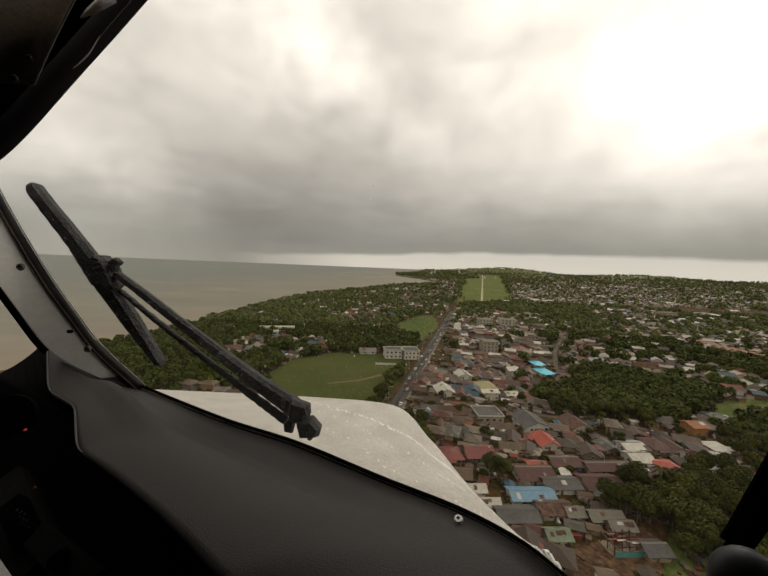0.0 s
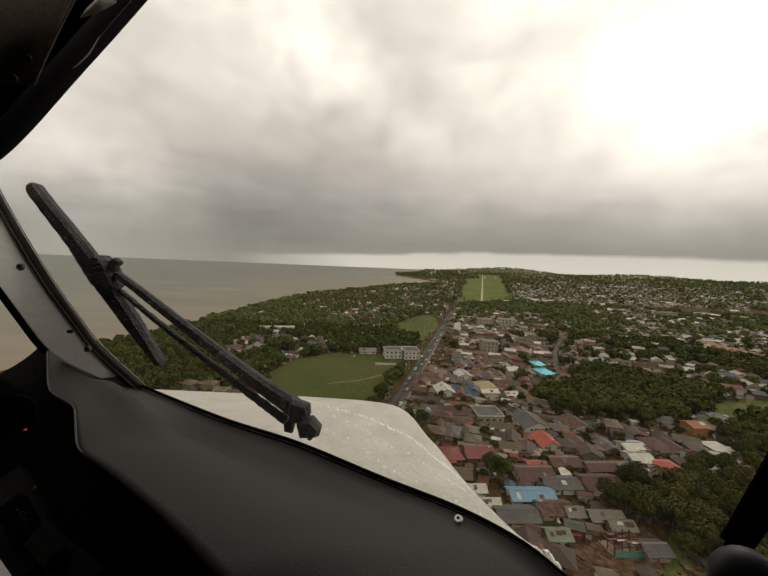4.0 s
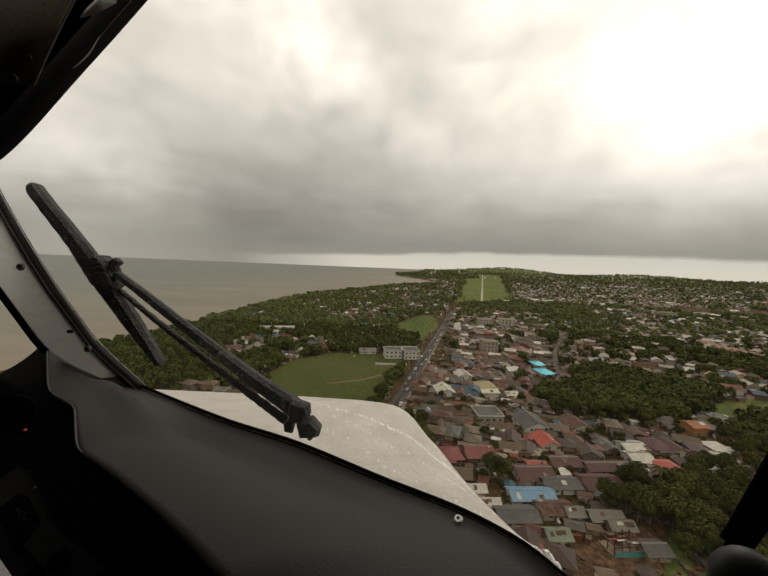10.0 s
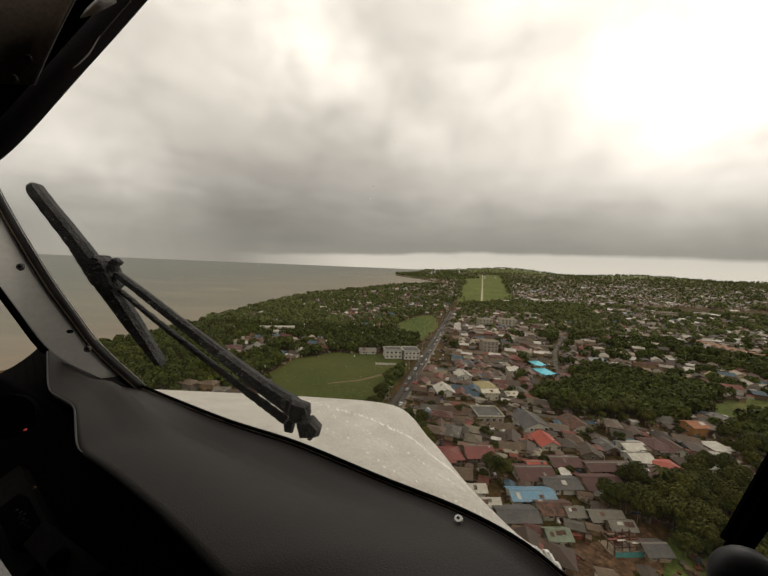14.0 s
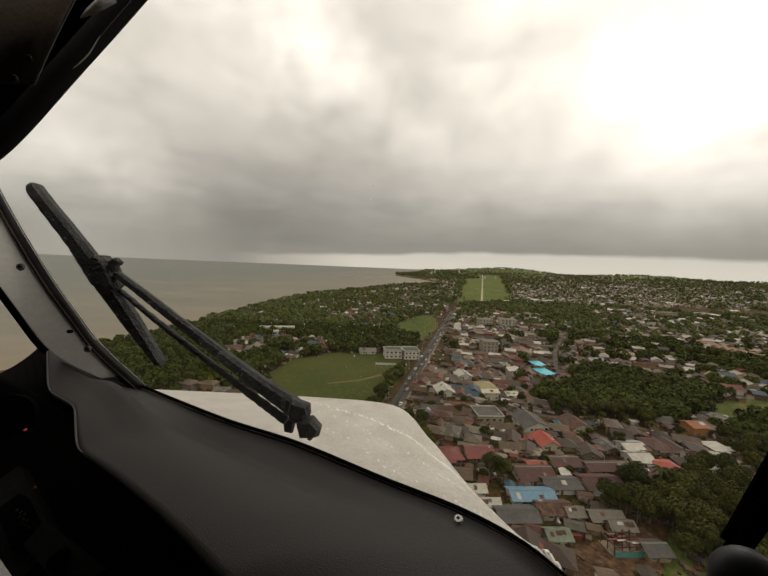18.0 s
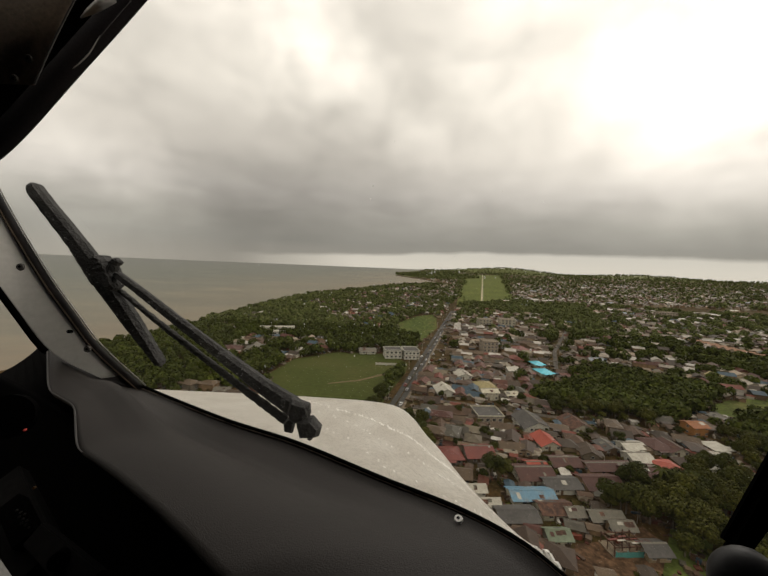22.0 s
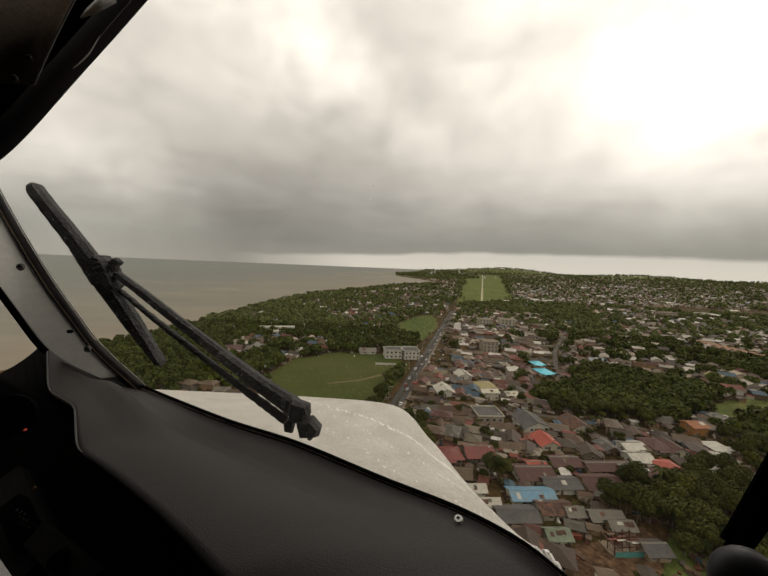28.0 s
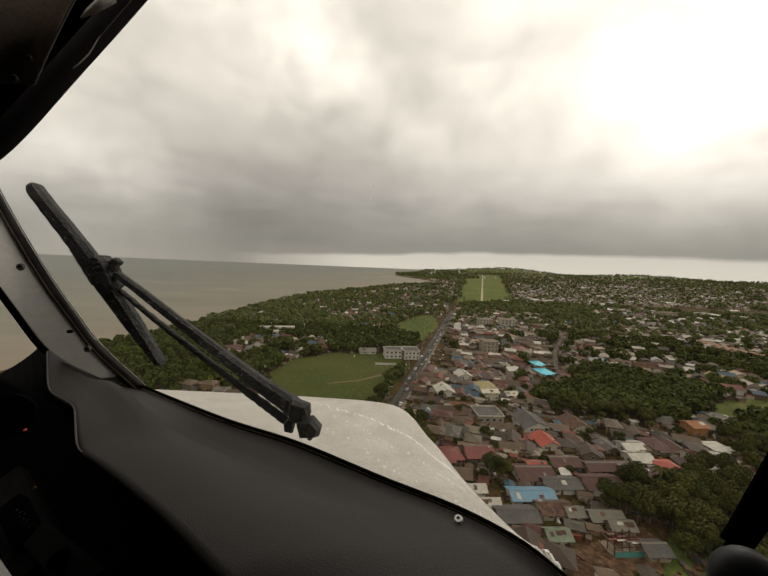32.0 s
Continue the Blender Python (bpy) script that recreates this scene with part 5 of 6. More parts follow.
def hill(name, cx, cy, rx, ry, h, label):
    v, f = [], []
    n, k = 10, 36
    for i in range(n + 1):
        u = i / n
        for j in range(k):
            a = 6.283 * j / k
            wob = 1 + 0.12 * math.sin(3 * a + cx) + 0.08 * math.sin(5 * a)
            v.append((cx + math.cos(a) * rx * u * wob, cy + math.sin(a) * ry * u * wob, h * (math.cos(u * math.pi) + 1) / 2 * (1 + 0.1 * math.sin(7 * a) * u) - 0.4))
    for i in range(n):
        for j in range(k):
            f.append((i * k + j, i * k + (j + 1) % k, (i + 1) * k + (j + 1) % k, (i + 1) * k + j))
    ob = mesh(name, v, f, M["leaf_hazed"], smooth=True)
    return tagged(ob, label, "hill", kind="structure")


# the part of the town already flown over
back_houses, back_trees = [], []
s = -730.0
while s < 60:
    q = -143.0
    while q < 430:
        q += rng.uniform(11, 18)
        if -15.5 < q < 16:
            q = 16.5
        x, y = by_road(s + rng.uniform(-3, 3), q)
        if x < coast_x(y) + 18 or (in_view(x, y)) or not free(x, y, 4.5):
            continue
        if 1.25 * patchy(x, y, 0.0085) + 0.5 * patchy(x, y, 0.03) < (-0.2 if q < 0 else 0.12):
            back_houses.append((x, y, ROAD_DEG + rng.choice((0, 90)) + rng.uniform(-8, 8), rng.uniform(7, 12), rng.uniform(6, 9), rng.uniform(2.6, 4.2), rng.uniform(1, 2)))
        else:
            back_trees += [(x, y), (x + rng.uniform(-7, 7), y + rng.uniform(-7, 7))]
    s += rng.uniform(12, 17)
far_houses(back_houses, "houses_along_road", "small houses with mixed roofs along the main road")
far_trees(back_trees, "trees_along_road", 34, "green trees between houses along the main road")
hill("headland", 380, 2500, 300, 420, 24, "low wooded headland at the end of the bay")
hill("hill", 1500, 4300, 900, 500, 62, "long low wooded hill on the horizon")
hill("hill", 3000, 4000, 900, 600, 40, "long low wooded hill on the horizon")
woods = []
for cx, cy, rx, ry, h, n in ((380, 2500, 300, 420, 24, 1500), (1500, 4300, 900, 500, 62, 700), (3000, 4000, 900, 600, 40, 700)):
    for _ in range(n):
        a, u = rng.uniform(0, 6.283), 0.97 * math.sqrt(rng.random())
        woods.append((cx + math.cos(a) * rx * u, cy + math.sin(a) * ry * u, h * (math.cos(u * math.pi) + 1) / 2 - 1.5))
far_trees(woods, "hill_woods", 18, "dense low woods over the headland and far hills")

def clutter(items, name, label):
    """Low heaps of boards, sheets and crates in the yards."""
    v, f = [], []
    g = random.Random(8)
    for x, y in items:
        for _ in range(g.randint(2, 6)):
            a, b, h = g.uniform(0.3, 1.8), g.uniform(0.2, 0.9), g.uniform(0.15, 1.5)
            t, ox, oy = g.uniform(0, 3.1), g.uniform(-3, 3), g.uniform(-3, 3)
            k = len(v)
            for zz in (-0.1, h):
                for px, py in ((-a, -b), (a, -b), (a, b), (-a, b)):
                    v.append((x + ox + px * math.cos(t) - py * math.sin(t), y + oy + px * math.sin(t) + py * math.cos(t), zz))
            f += [(k + 4, k + 5, k + 6, k + 7)] + [(k + j, k + (j + 1) % 4, k + 4 + (j + 1) % 4, k + 4 + j) for j in range(4)]
    return tagged(mesh(name, v, f, M["clutter"]), label, "clutter", kind="stuff")


near_gaps = []
for _ in range(7800):
    x, y = by_road(60 + 420 * rng.random() ** 1.7, rng.uniform(-180, 330))
    if in_view(x, y) and x > coast_x(y) + 20 and abs((Vector((x, y)) - ROAD_A).dot(ROAD_N)) > 8.0 and free(x, y, 0.5) and not is_open(x, y):
        near_gaps.append((x, y))
clutter(near_gaps[:2200], "yard_clutter", "boards, sheets and crates lying about the yards")


lean_tos = []
for _ in range(2600):
    x, y = by_road(rng.uniform(95, 300), rng.uniform(9, 190))
    if free(x, y, 0.9) and not is_open(x, y) and not in_woods(x, y) and len(lean_tos) < 420:
        L_, W_ = rng.uniform(2.8, 6.0), rng.uniform(2.4, 4.2)
        lean_tos.append((x, y, ROAD_DEG + rng.choice((0, 90)) + rng.uniform(-6, 6), L_, W_, rng.uniform(1.9, 2.5), rng.uniform(0.15, 0.6)))
        claim(x, y, L_, W_, lean_tos[-1][2], 0.2)
far_houses(lean_tos, "lean_to_sheds", "low brown sheet-roofed sheds crowded between the houses", "clutter")


def bushes(items, name, label):
    v, f = [], []
    g = random.Random(6)
    for x, y in items:
        r_ = g.uniform(0.7, 2.0)
        a, b = tuft_mesh(g, [(x, y, r_ * 0.7, r_)], 16, r_ * 0.45)
        k = len(v)
        v += a
        f += [tuple(k + j for j in q_) for q_ in b]
    return tagged(mesh(name, v, f, M["leaf"]), label, "bushes", kind="stuff")


bushes(near_gaps[2200:4700], "bushes", "low green bushes and banana clumps between the houses")

factory_sheet("sandbar", [(-332.8, 570.0), (-331.3, 680.7), (-287.4, 771.1), (-281.8, 702.2), (-305.1, 608.8)], -0.97, M["concrete"], "pale sandbar awash beside the breakwater", "sandbar")
# breakwater out in the shallow water
bw = bmesh.new()
a, b = Vector(factory_xy(-331.5, 558.2)), Vector(factory_xy(-250.5, 607.1))
for k in range(60):
    p = a.lerp(b, k / 59)
    bmesh.ops.create_icosphere(bw, subdivisions=1, radius=rng.uniform(3, 5), matrix=Matrix.Translation((p.x + rng.uniform(-2, 2), p.y + rng.uniform(-2, 2), -1.5)) @ Matrix.Diagonal((1.6, 1, 0.7, 1)))
tagged(part("breakwater", bw, M["rock"], None), "low dark rubble breakwater in the shallows", "breakwater", kind="structure")


# ---- cars on the road ----
def car(x, y, deg):
    c = thing("car", ground_at(x, y, deg, 0.06), "small parked car on the wet road", "car", "cars on the road")
    bm = bmesh.new()
    sec = [(-2.1, 0.35), (2.1, 0.35), (2.15, 0.75), (1.2, 0.9), (0.65, 1.4), (-1.1, 1.42), (-1.75, 0.95), (-2.15, 0.85)]
    ends = [[bm.verts.new((px, py * (0.86 if pz > 1.2 else 1), pz)) for px, pz in sec] for py in (-0.83, 0.83)]
    for e in ends:
        bm.faces.new(e)
    for i in range(8):
        bm.faces.new((ends[0][i], ends[0][(i + 1) % 8], ends[1][(i + 1) % 8], ends[1][i]))
    part("body", bm, M["car_paint"], c)
    for px, sz, rot in ((0.94, (0.72, 1.3, 0.03), 42), (-1.44, (0.72, 1.3, 0.03), -36)):
        bm = bmesh.new()
        bmesh.ops.create_cube(bm, size=1.0, matrix=Matrix.LocRotScale((px, 0, 1.19), Euler((0, radians(rot), 0)), sz))
        part("window", bm, M["pane"], c)
    for sx in (-1.35, 1.35):
        for sy in (-0.8, 0.8):
            part("wheel", disc((sx, sy, 0.32), (0, 1, 0), 0.32, 0.2, 12), M["rubber"], c)
    return c


first = None
for k in range(26):
    side = rng.choice((-1, 1))
    sp = (170 + 15 * k + rng.uniform(-7, 7), side * rng.choice((1.4, 2.8)))
    m = ground_at(*by_road(*sp), ROAD_DEG + (90 if side > 0 else -90), 0.06)
    if first is None:
        first = car(*by_road(*sp), ROAD_DEG + 90)
    else:
        copy_thing(first, m)


for s_, q_ in ((226, 24), (224, 47), (226, 71), (224, 96), (226, 120), (291, 31), (293, 58), (291, 77), (355, 44), (357, 92), (355, 150), (431, 60), (433, 120), (262, 6.6), (305, 6.6), (333, 6.6)):
    tagged(copy_thing(first, ground_at(*by_road(s_, q_), ROAD_DEG + (90 if q_ < 10 else 180 if s_ % 2 else 0), 0.07)), "small car parked along a narrow street", group="cars along the streets")

for p, deg in (((87.7, 139.9), 10), ((91.2, 142.5), 80), ((111.7, 153.1), 40), ((136.3, 148.3), 60), ((135.0, 175.1), 20), ((58.8, 123.0), 5), ((168.9, 167.0), 70)):
    tagged(copy_thing(first, ground_at(*factory_xy(*p), deg, 0.1)), "small car parked in the factory yard", group="cars in the factory yard")


def street_lamp(x, y, deg):
    t = thing("street_lamp", ground_at(x, y, deg), "tall grey street lamp beside the main road", "street lamp", "street lamps")
    part("pole", disc((0, 0, 4.3), (0, 0, 1), 0.12, 8.8, 8, 0.07), M["frame"], t)
    part("arm", bar((0, 0, 8.6), (1.9, 0, 9.0), 0.09, 0.07, 0.08, bevel=0), M["frame"], t)
    part("lamp_head", box((0.7, 0.28, 0.16), (2.1, 0, 9.0)), M["frame"], t)
    return t


lamp = street_lamp(*by_road(150, -5.8), ROAD_DEG)
for k in range(1, 16):
    copy_thing(lamp, ground_at(*by_road(150 + 32 * k, -5.8 if k % 2 == 0 else 5.8), ROAD_DEG + (0 if k % 2 == 0 else 180)))

# ---- the cockpit ----
def V3(*p):
    return [Vector(v) for v in p]


def fit_thing(name, label, category, kind="", group=""):
    return thing(name, SEAT, label, category, group, kind)


# glareshield: padded top that rolls over into a recessed lip
shield = fit_thing("glareshield", "black grained padded glareshield over the instrument panel", "glareshield")
FAR = spline(V3((-1.080, -0.173, -1.120), (-0.893, -0.259, -1.080), (-0.721, -0.303, -1.030), (-0.378, -0.309, -0.800), (-0.175, -0.305, -0.670), (-0.003, -0.309, -0.550), (0.099, -0.302, -0.465), (0.156, -0.297, -0.400), (0.187, -0.303, -0.360), (0.208, -0.314, -0.330)), 60)
NEAR = polyline(V3((-1.070, -0.184, -1.100), (-0.815, -0.249, -0.840), (-0.679, -0.258, -0.760), (-0.577, -0.301, -0.650), (-0.447, -0.299, -0.565), (-0.322, -0.302, -0.480), (-0.240, -0.305, -0.420), (-0.175, -0.308, -0.370), (-0.125, -0.319, -0.335), (-0.076, -0.325, -0.290)), 60)
NEAR = [NEAR[0]] + [(a + 2 * b + c) / 4 for a, b, c in zip(NEAR, NEAR[1:], NEAR[2:])] + [NEAR[-1]]
# the cover runs on under the foot of the post
rails = [[a + Vector((0, 0.026, -0.03)) * max(0.0, 1 - j / 17) for j, a in enumerate(FAR)]]
for u in (0.0, 0.1, 0.2, 0.3, 0.4, 0.5, 0.6, 0.7, 0.78, 0.85, 0.91, 0.96):
    # a soft fold runs along the left end of the padding
    rails.append([a.lerp(b, u) + Vector((0, 0.015 * math.sin(math.pi * u ** 1.6) + 0.030 * math.exp(-((u - 0.52) / 0.12) ** 2) * math.exp(-((j - 15) / 5.5) ** 2)
                                         - 0.026 * math.exp(-((u - 0.27) / 0.17) ** 2) * math.exp(-((j - 26) / 11.0) ** 2), 0)) for j, (a, b) in enumerate(zip(FAR, NEAR))])
for dy, back in ((0.0, 0.0), (-0.004, 0.0015), (-0.009, 0.008), (-0.012, 0.02), (-0.014, 0.06)):
    rails.append([b + Vector((0, dy, 0)) - (b - a).normalized() * back for a, b in zip(FAR, NEAR)])
loft("padded_top", rails, M["leatherette"], shield, thick=(0, -0.003, 0))
# two black trims with a thin brown-grey strip between them
for name, lo, hi, m_ in (("edge_trim", -0.0045, 0.0015, "black"), ("edge_strip", 0.0017, 0.0052, "edge_line"), ("edge_bead", 0.0054, 0.0098, "black")):
    rr = [[a + Vector((0, k * -a.z, -0.004 + dz)) for a in FAR[12:]] for k, dz in ((lo, 0.002), (hi, 0.0), (hi, -0.006))]
    loft(name, rr, M[m_], shield, thick=(0, -0.002, -0.002))


# the light catching the padding's rim, built in as a paler strip
rim_line = [p + Vector((0, 0.002, 0.004)) for p in NEAR[:22]]
loft("edge_piping", [rim_line, [p + Vector((0.0035, 0.0015, 0.001)) for p in rim_line], [p + Vector((0.005, -0.002, 0)) for p in rim_line]], M["piping"], shield, "rim highlight of the padding, modelled as a thin grey strip")


def screw(parent, at, axis, r, label="bright steel screw", metal="steel"):
    s_ = part("screw", disc(at, axis, r, r * 0.5, 20, r * 0.8), M[metal], parent, label)
    part("recess", disc(Vector(at) + Vector(axis).normalized() * r * 0.27, axis, r * 0.34, r * 0.06, 12), M["black"], s_)


screw(shield, Vector((0.0954, -0.2960, -0.4438)), (-0.2, 0.9, 0.38), 0.0058, "bright steel screw", "bright_screw")

# instrument panel under the glareshield, its deep shade also put into the near-black colour
panel = fit_thing("instrument_panel", "dark instrument panel in deep shade with small lamps", "instrument panel")
PT = spline(V3((-1.374, -0.196, -1.050), (-0.970, -0.276, -0.920), (-0.661, -0.336, -0.760), (-0.258, -0.377, -0.500), (-0.043, -0.414, -0.360)), 24)
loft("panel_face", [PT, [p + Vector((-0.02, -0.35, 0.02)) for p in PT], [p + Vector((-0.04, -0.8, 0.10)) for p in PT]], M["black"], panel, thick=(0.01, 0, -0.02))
unit = part("radio_unit", bar((-0.791, -0.405, -0.720), (-0.592, -0.486, -0.600), 0.07, 0.07, 0.03, (0.5, 0.3, 0.8)), M["dial"], panel, "dark grey keypad unit")
part("display", bar((-0.707, -0.413, -0.660), (-0.624, -0.447, -0.610), 0.036, 0.036, 0.03, (0.5, 0.3, 0.8), 0.001), M["black"], unit)
for i in range(5):
    for j in range(3):
        bx, by_ = 34 + 8 * j + 5 * i, 1042 + 4 * j + 13 * i
        at = Vector(((bx - 784) / 706 * 0.615, (588 - by_) / 706 * 0.615, -0.615))
        part("key", disc(at, (0.45, 0.3, 0.85), 0.0018, 0.006, 8), M["shell"], unit)
part("bezel", bar((-0.603, -0.427, -0.600), (-0.454, -0.468, -0.540), 0.035, 0.045, 0.02, (0.5, 0.3, 0.8)), M["dial"], panel, "dark grey bezel")
part("knob", disc((-0.523, -0.438, -0.560), (0.4, 0.3, 0.85), 0.013, 0.03, 18), M["black"], panel)
part("red_lamp", disc((-0.747, -0.295, -0.720), (0.4, 0.2, 0.85), 0.0020, 0.006, 10), M["led_red"], panel, "small red warning lamp")
part("amber_lamp", disc((-0.627, -0.358, -0.620), (0.4, 0.2, 0.85), 0.0020, 0.006, 10), M["led_amber"], panel, "small unlit amber lamp")
part("gauge", disc((-0.801, -0.275, -0.740), (0.4, 0.2, 0.85), 0.045, 0.02, 24), M["black"], panel)
pedestal = fit_thing("side_console", "pale grey edge of the side console", "console")
part("console_edge", bar((-0.4225, -0.2860, -0.3600), (-0.4020, -0.3165, -0.3600), 0.0143, 0.0150, 0.03, (0.3, 0.2, 0.9), 0.003), M["console"], pedestal)

# left part of the glareshield, a dark hood
hood = fit_thing("panel_hood", "black hood beyond the padded glareshield", "hood")
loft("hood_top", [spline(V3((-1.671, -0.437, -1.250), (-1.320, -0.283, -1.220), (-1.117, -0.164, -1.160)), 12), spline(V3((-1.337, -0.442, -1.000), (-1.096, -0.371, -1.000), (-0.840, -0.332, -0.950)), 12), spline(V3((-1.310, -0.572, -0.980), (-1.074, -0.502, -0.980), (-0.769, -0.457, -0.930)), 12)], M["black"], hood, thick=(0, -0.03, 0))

# windshield centre post
post = fit_thing("windshield_post", "grey painted windshield post with screws and black seals", "window post")
OUT = spline(V3((-1.112, 0.366, -0.930), (-1.066, 0.222, -0.960), (-1.022, 0.112, -0.980), (-0.972, 0.001, -1.000), (-0.919, -0.098, -1.020), (-0.855, -0.193, -1.030), (-0.735, -0.312, -1.040)), 30)
INN = spline(V3((-1.076, 0.106, -0.900), (-1.022, 0.004, -0.920), (-1.001, -0.070, -0.950), (-0.957, -0.157, -0.970), (-0.915, -0.205, -0.985), (-0.860, -0.242, -1.000), (-0.794, -0.279, -1.010)), 30)
FACE = [[a.lerp(b, u) + Vector((0, 0, 0.003 * math.sin(math.pi * u))) for a, b in zip(OUT, INN)] for u in (0.0, 0.04, 0.3, 0.5, 0.7, 0.96, 1.0)]
loft("plate", [r[:28] for r in FACE], M["post"], post, "grey painted plate", thick=(-0.012, -0.004, -0.02))
loft("foot", [r[27:] for r in FACE], M["seal"], post, "black rubber foot of the post", thick=(-0.012, -0.004, -0.02))
SEAL = [p + Vector((0.017, 0.016, 0.002)) for p in OUT]
OUT = [p + Vector((-0.008, -0.007, 0.0)) for p in OUT]
loft("outer_seal", [OUT, [a.lerp(b, 0.5) + Vector((0, 0, 0.012)) for a, b in zip(OUT, SEAL)], SEAL], M["seal"], post, thick=(-0.036, 0.004, -0.03))
BEAD = [a.lerp(b, 0.55) + Vector((0, 0, 0.014)) for a, b in zip(OUT, SEAL)]
loft("seal_bead", [BEAD, [p + Vector((0.0035, 0.003, 0.001)) for p in BEAD]], M["brown_panel"], post, "brown bead in the black seal", thick=(-0.002, -0.001, -0.003))
# bright edge of the glass: its highlight is put in as pale geometry
RIM = [p + Vector((0.0035, 0.003, 0.004)) for p in SEAL]
loft("pane_rim", [RIM, [p + Vector((0.0030, 0.0026, 0.0)) for p in RIM]], M["post"], post, "highlight along the pane's edge, made as a thin pale strip", thick=(-0.001, -0.001, -0.003))
SEAL2 = [p + Vector((-0.009, -0.008, -0.002)) for p in INN]
loft("inner_seal", [INN[:17], [a.lerp(b, 0.5) + Vector((0, 0, 0.012)) for a, b in zip(INN, SEAL2)][:17], SEAL2[:17]], M["black"], post, thick=(-0.024, -0.006, -0.02))
for p in ((-0.963, 0.056, -0.915), (-0.850, -0.175, -0.990)):
    screw(post, p, (0.15, 0.1, 1), 0.010, "countersunk screw", "dull")
part("hole", disc((-0.881, -0.122, -0.970), (0.15, 0.1, 1), 0.005, 0.012, 12), M["black"], post)

# overhead frame of the windshield
head = fit_thing("overhead_frame", "black windshield header with brown trim panel and screws", "window header")
EDGE = spline(V3((-0.734, 0.173, -0.600), (-0.688, 0.229, -0.620), (-0.645, 0.268, -0.620), (-0.601, 0.316, -0.620), (-0.557, 0.366, -0.620), (-0.513, 0.415, -0.620), (-0.469, 0.464, -0.620), (-0.420, 0.520, -0.620), (-0.343, 0.576, -0.600)), 36)
E2 = [p + Vector((-0.020, 0.014, 0.0)) for p in EDGE]
E3 = [p + Vector((-0.034, 0.024, 0.014)) for p in EDGE]
E4 = [p + Vector((-0.105, 0.06, 0.03)) for p in EDGE]
E5 = [p + Vector((-0.40, 0.22, 0.05)) for p in EDGE]
loft("rubber_seal", [EDGE, [p + Vector((0, 0, 0.01)) for p in E2], E3], M["head_seal"], head, thick=(-0.026, 0.018, -0.02))
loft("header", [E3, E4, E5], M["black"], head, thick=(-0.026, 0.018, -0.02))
TL = spline(V3((-0.5397, 0.3807, -0.600), (-0.5261, 0.3926, -0.600), (-0.5108, 0.4088, -0.600), (-0.4938, 0.4351, -0.600), (-0.4725, 0.4615, -0.600), (-0.4394, 0.4997, -0.600)), 30)
loft("trim_bead", [TL, [p + Vector((0.0012, -0.0008, 0.0005)) for p in TL]], M["piping"], head, "thin worn grey bead", thick=(0, 0, -0.001))
# gloss highlight of the bead, imitated by a tapered strip of pale paint
LIT = [p + Vector((0, 0, 0.001)) for p in TL[:19]]
loft("trim_line", [LIT, [p + Vector((0.0026, -0.0016, 0.0005)) * math.sin(math.pi * (0.03 + 0.94 * j / 18)) for j, p in enumerate(LIT)]], M["post"], head, "gloss highlight on the bead, put in as a pale strip", thick=(0, 0, -0.0005))
loft("trim_panel", [V3((-0.604, 0.317, -0.537), (-0.570, 0.316, -0.537), (-0.543, 0.315, -0.537)), V3((-0.596, 0.381, -0.530), (-0.550, 0.381, -0.530), (-0.504, 0.380, -0.530)), V3((-0.590, 0.455, -0.522), (-0.520, 0.455, -0.522), (-0.456, 0.455, -0.522))], M["brown_panel"], head, "worn brown trim panel", thick=(-0.006, 0.004, -0.006))
PE = spline(V3((-0.542, 0.316, -0.5345), (-0.504, 0.381, -0.5275), (-0.456, 0.455, -0.5195)), 12)
loft("panel_edge", [PE, [p + Vector((0.0016, -0.0006, 0.0)) for p in PE]], M["piping"], head, "thin grey edge of the trim panel", thick=(0, 0, -0.002))
for p in ((-0.546, 0.352, -0.530), (-0.571, 0.323, -0.533)):
    screw(head, p, (0.2, -0.3, 1), 0.0062, "dull countersunk screw", "dull")
loft("reflector", [V3((-0.490, 0.436, -0.560), (-0.463, 0.446, -0.560), (-0.433, 0.462, -0.560)), V3((-0.478, 0.452, -0.560), (-0.463, 0.466, -0.560), (-0.435, 0.478, -0.560))], M["post"], head, "pale grey bracket", thick=(-0.006, 0.006, -0.004))

# wiper parked across the pane
wiper = fit_thing("windshield_wiper", "black wet windshield wiper parked across the pane", "wiper")


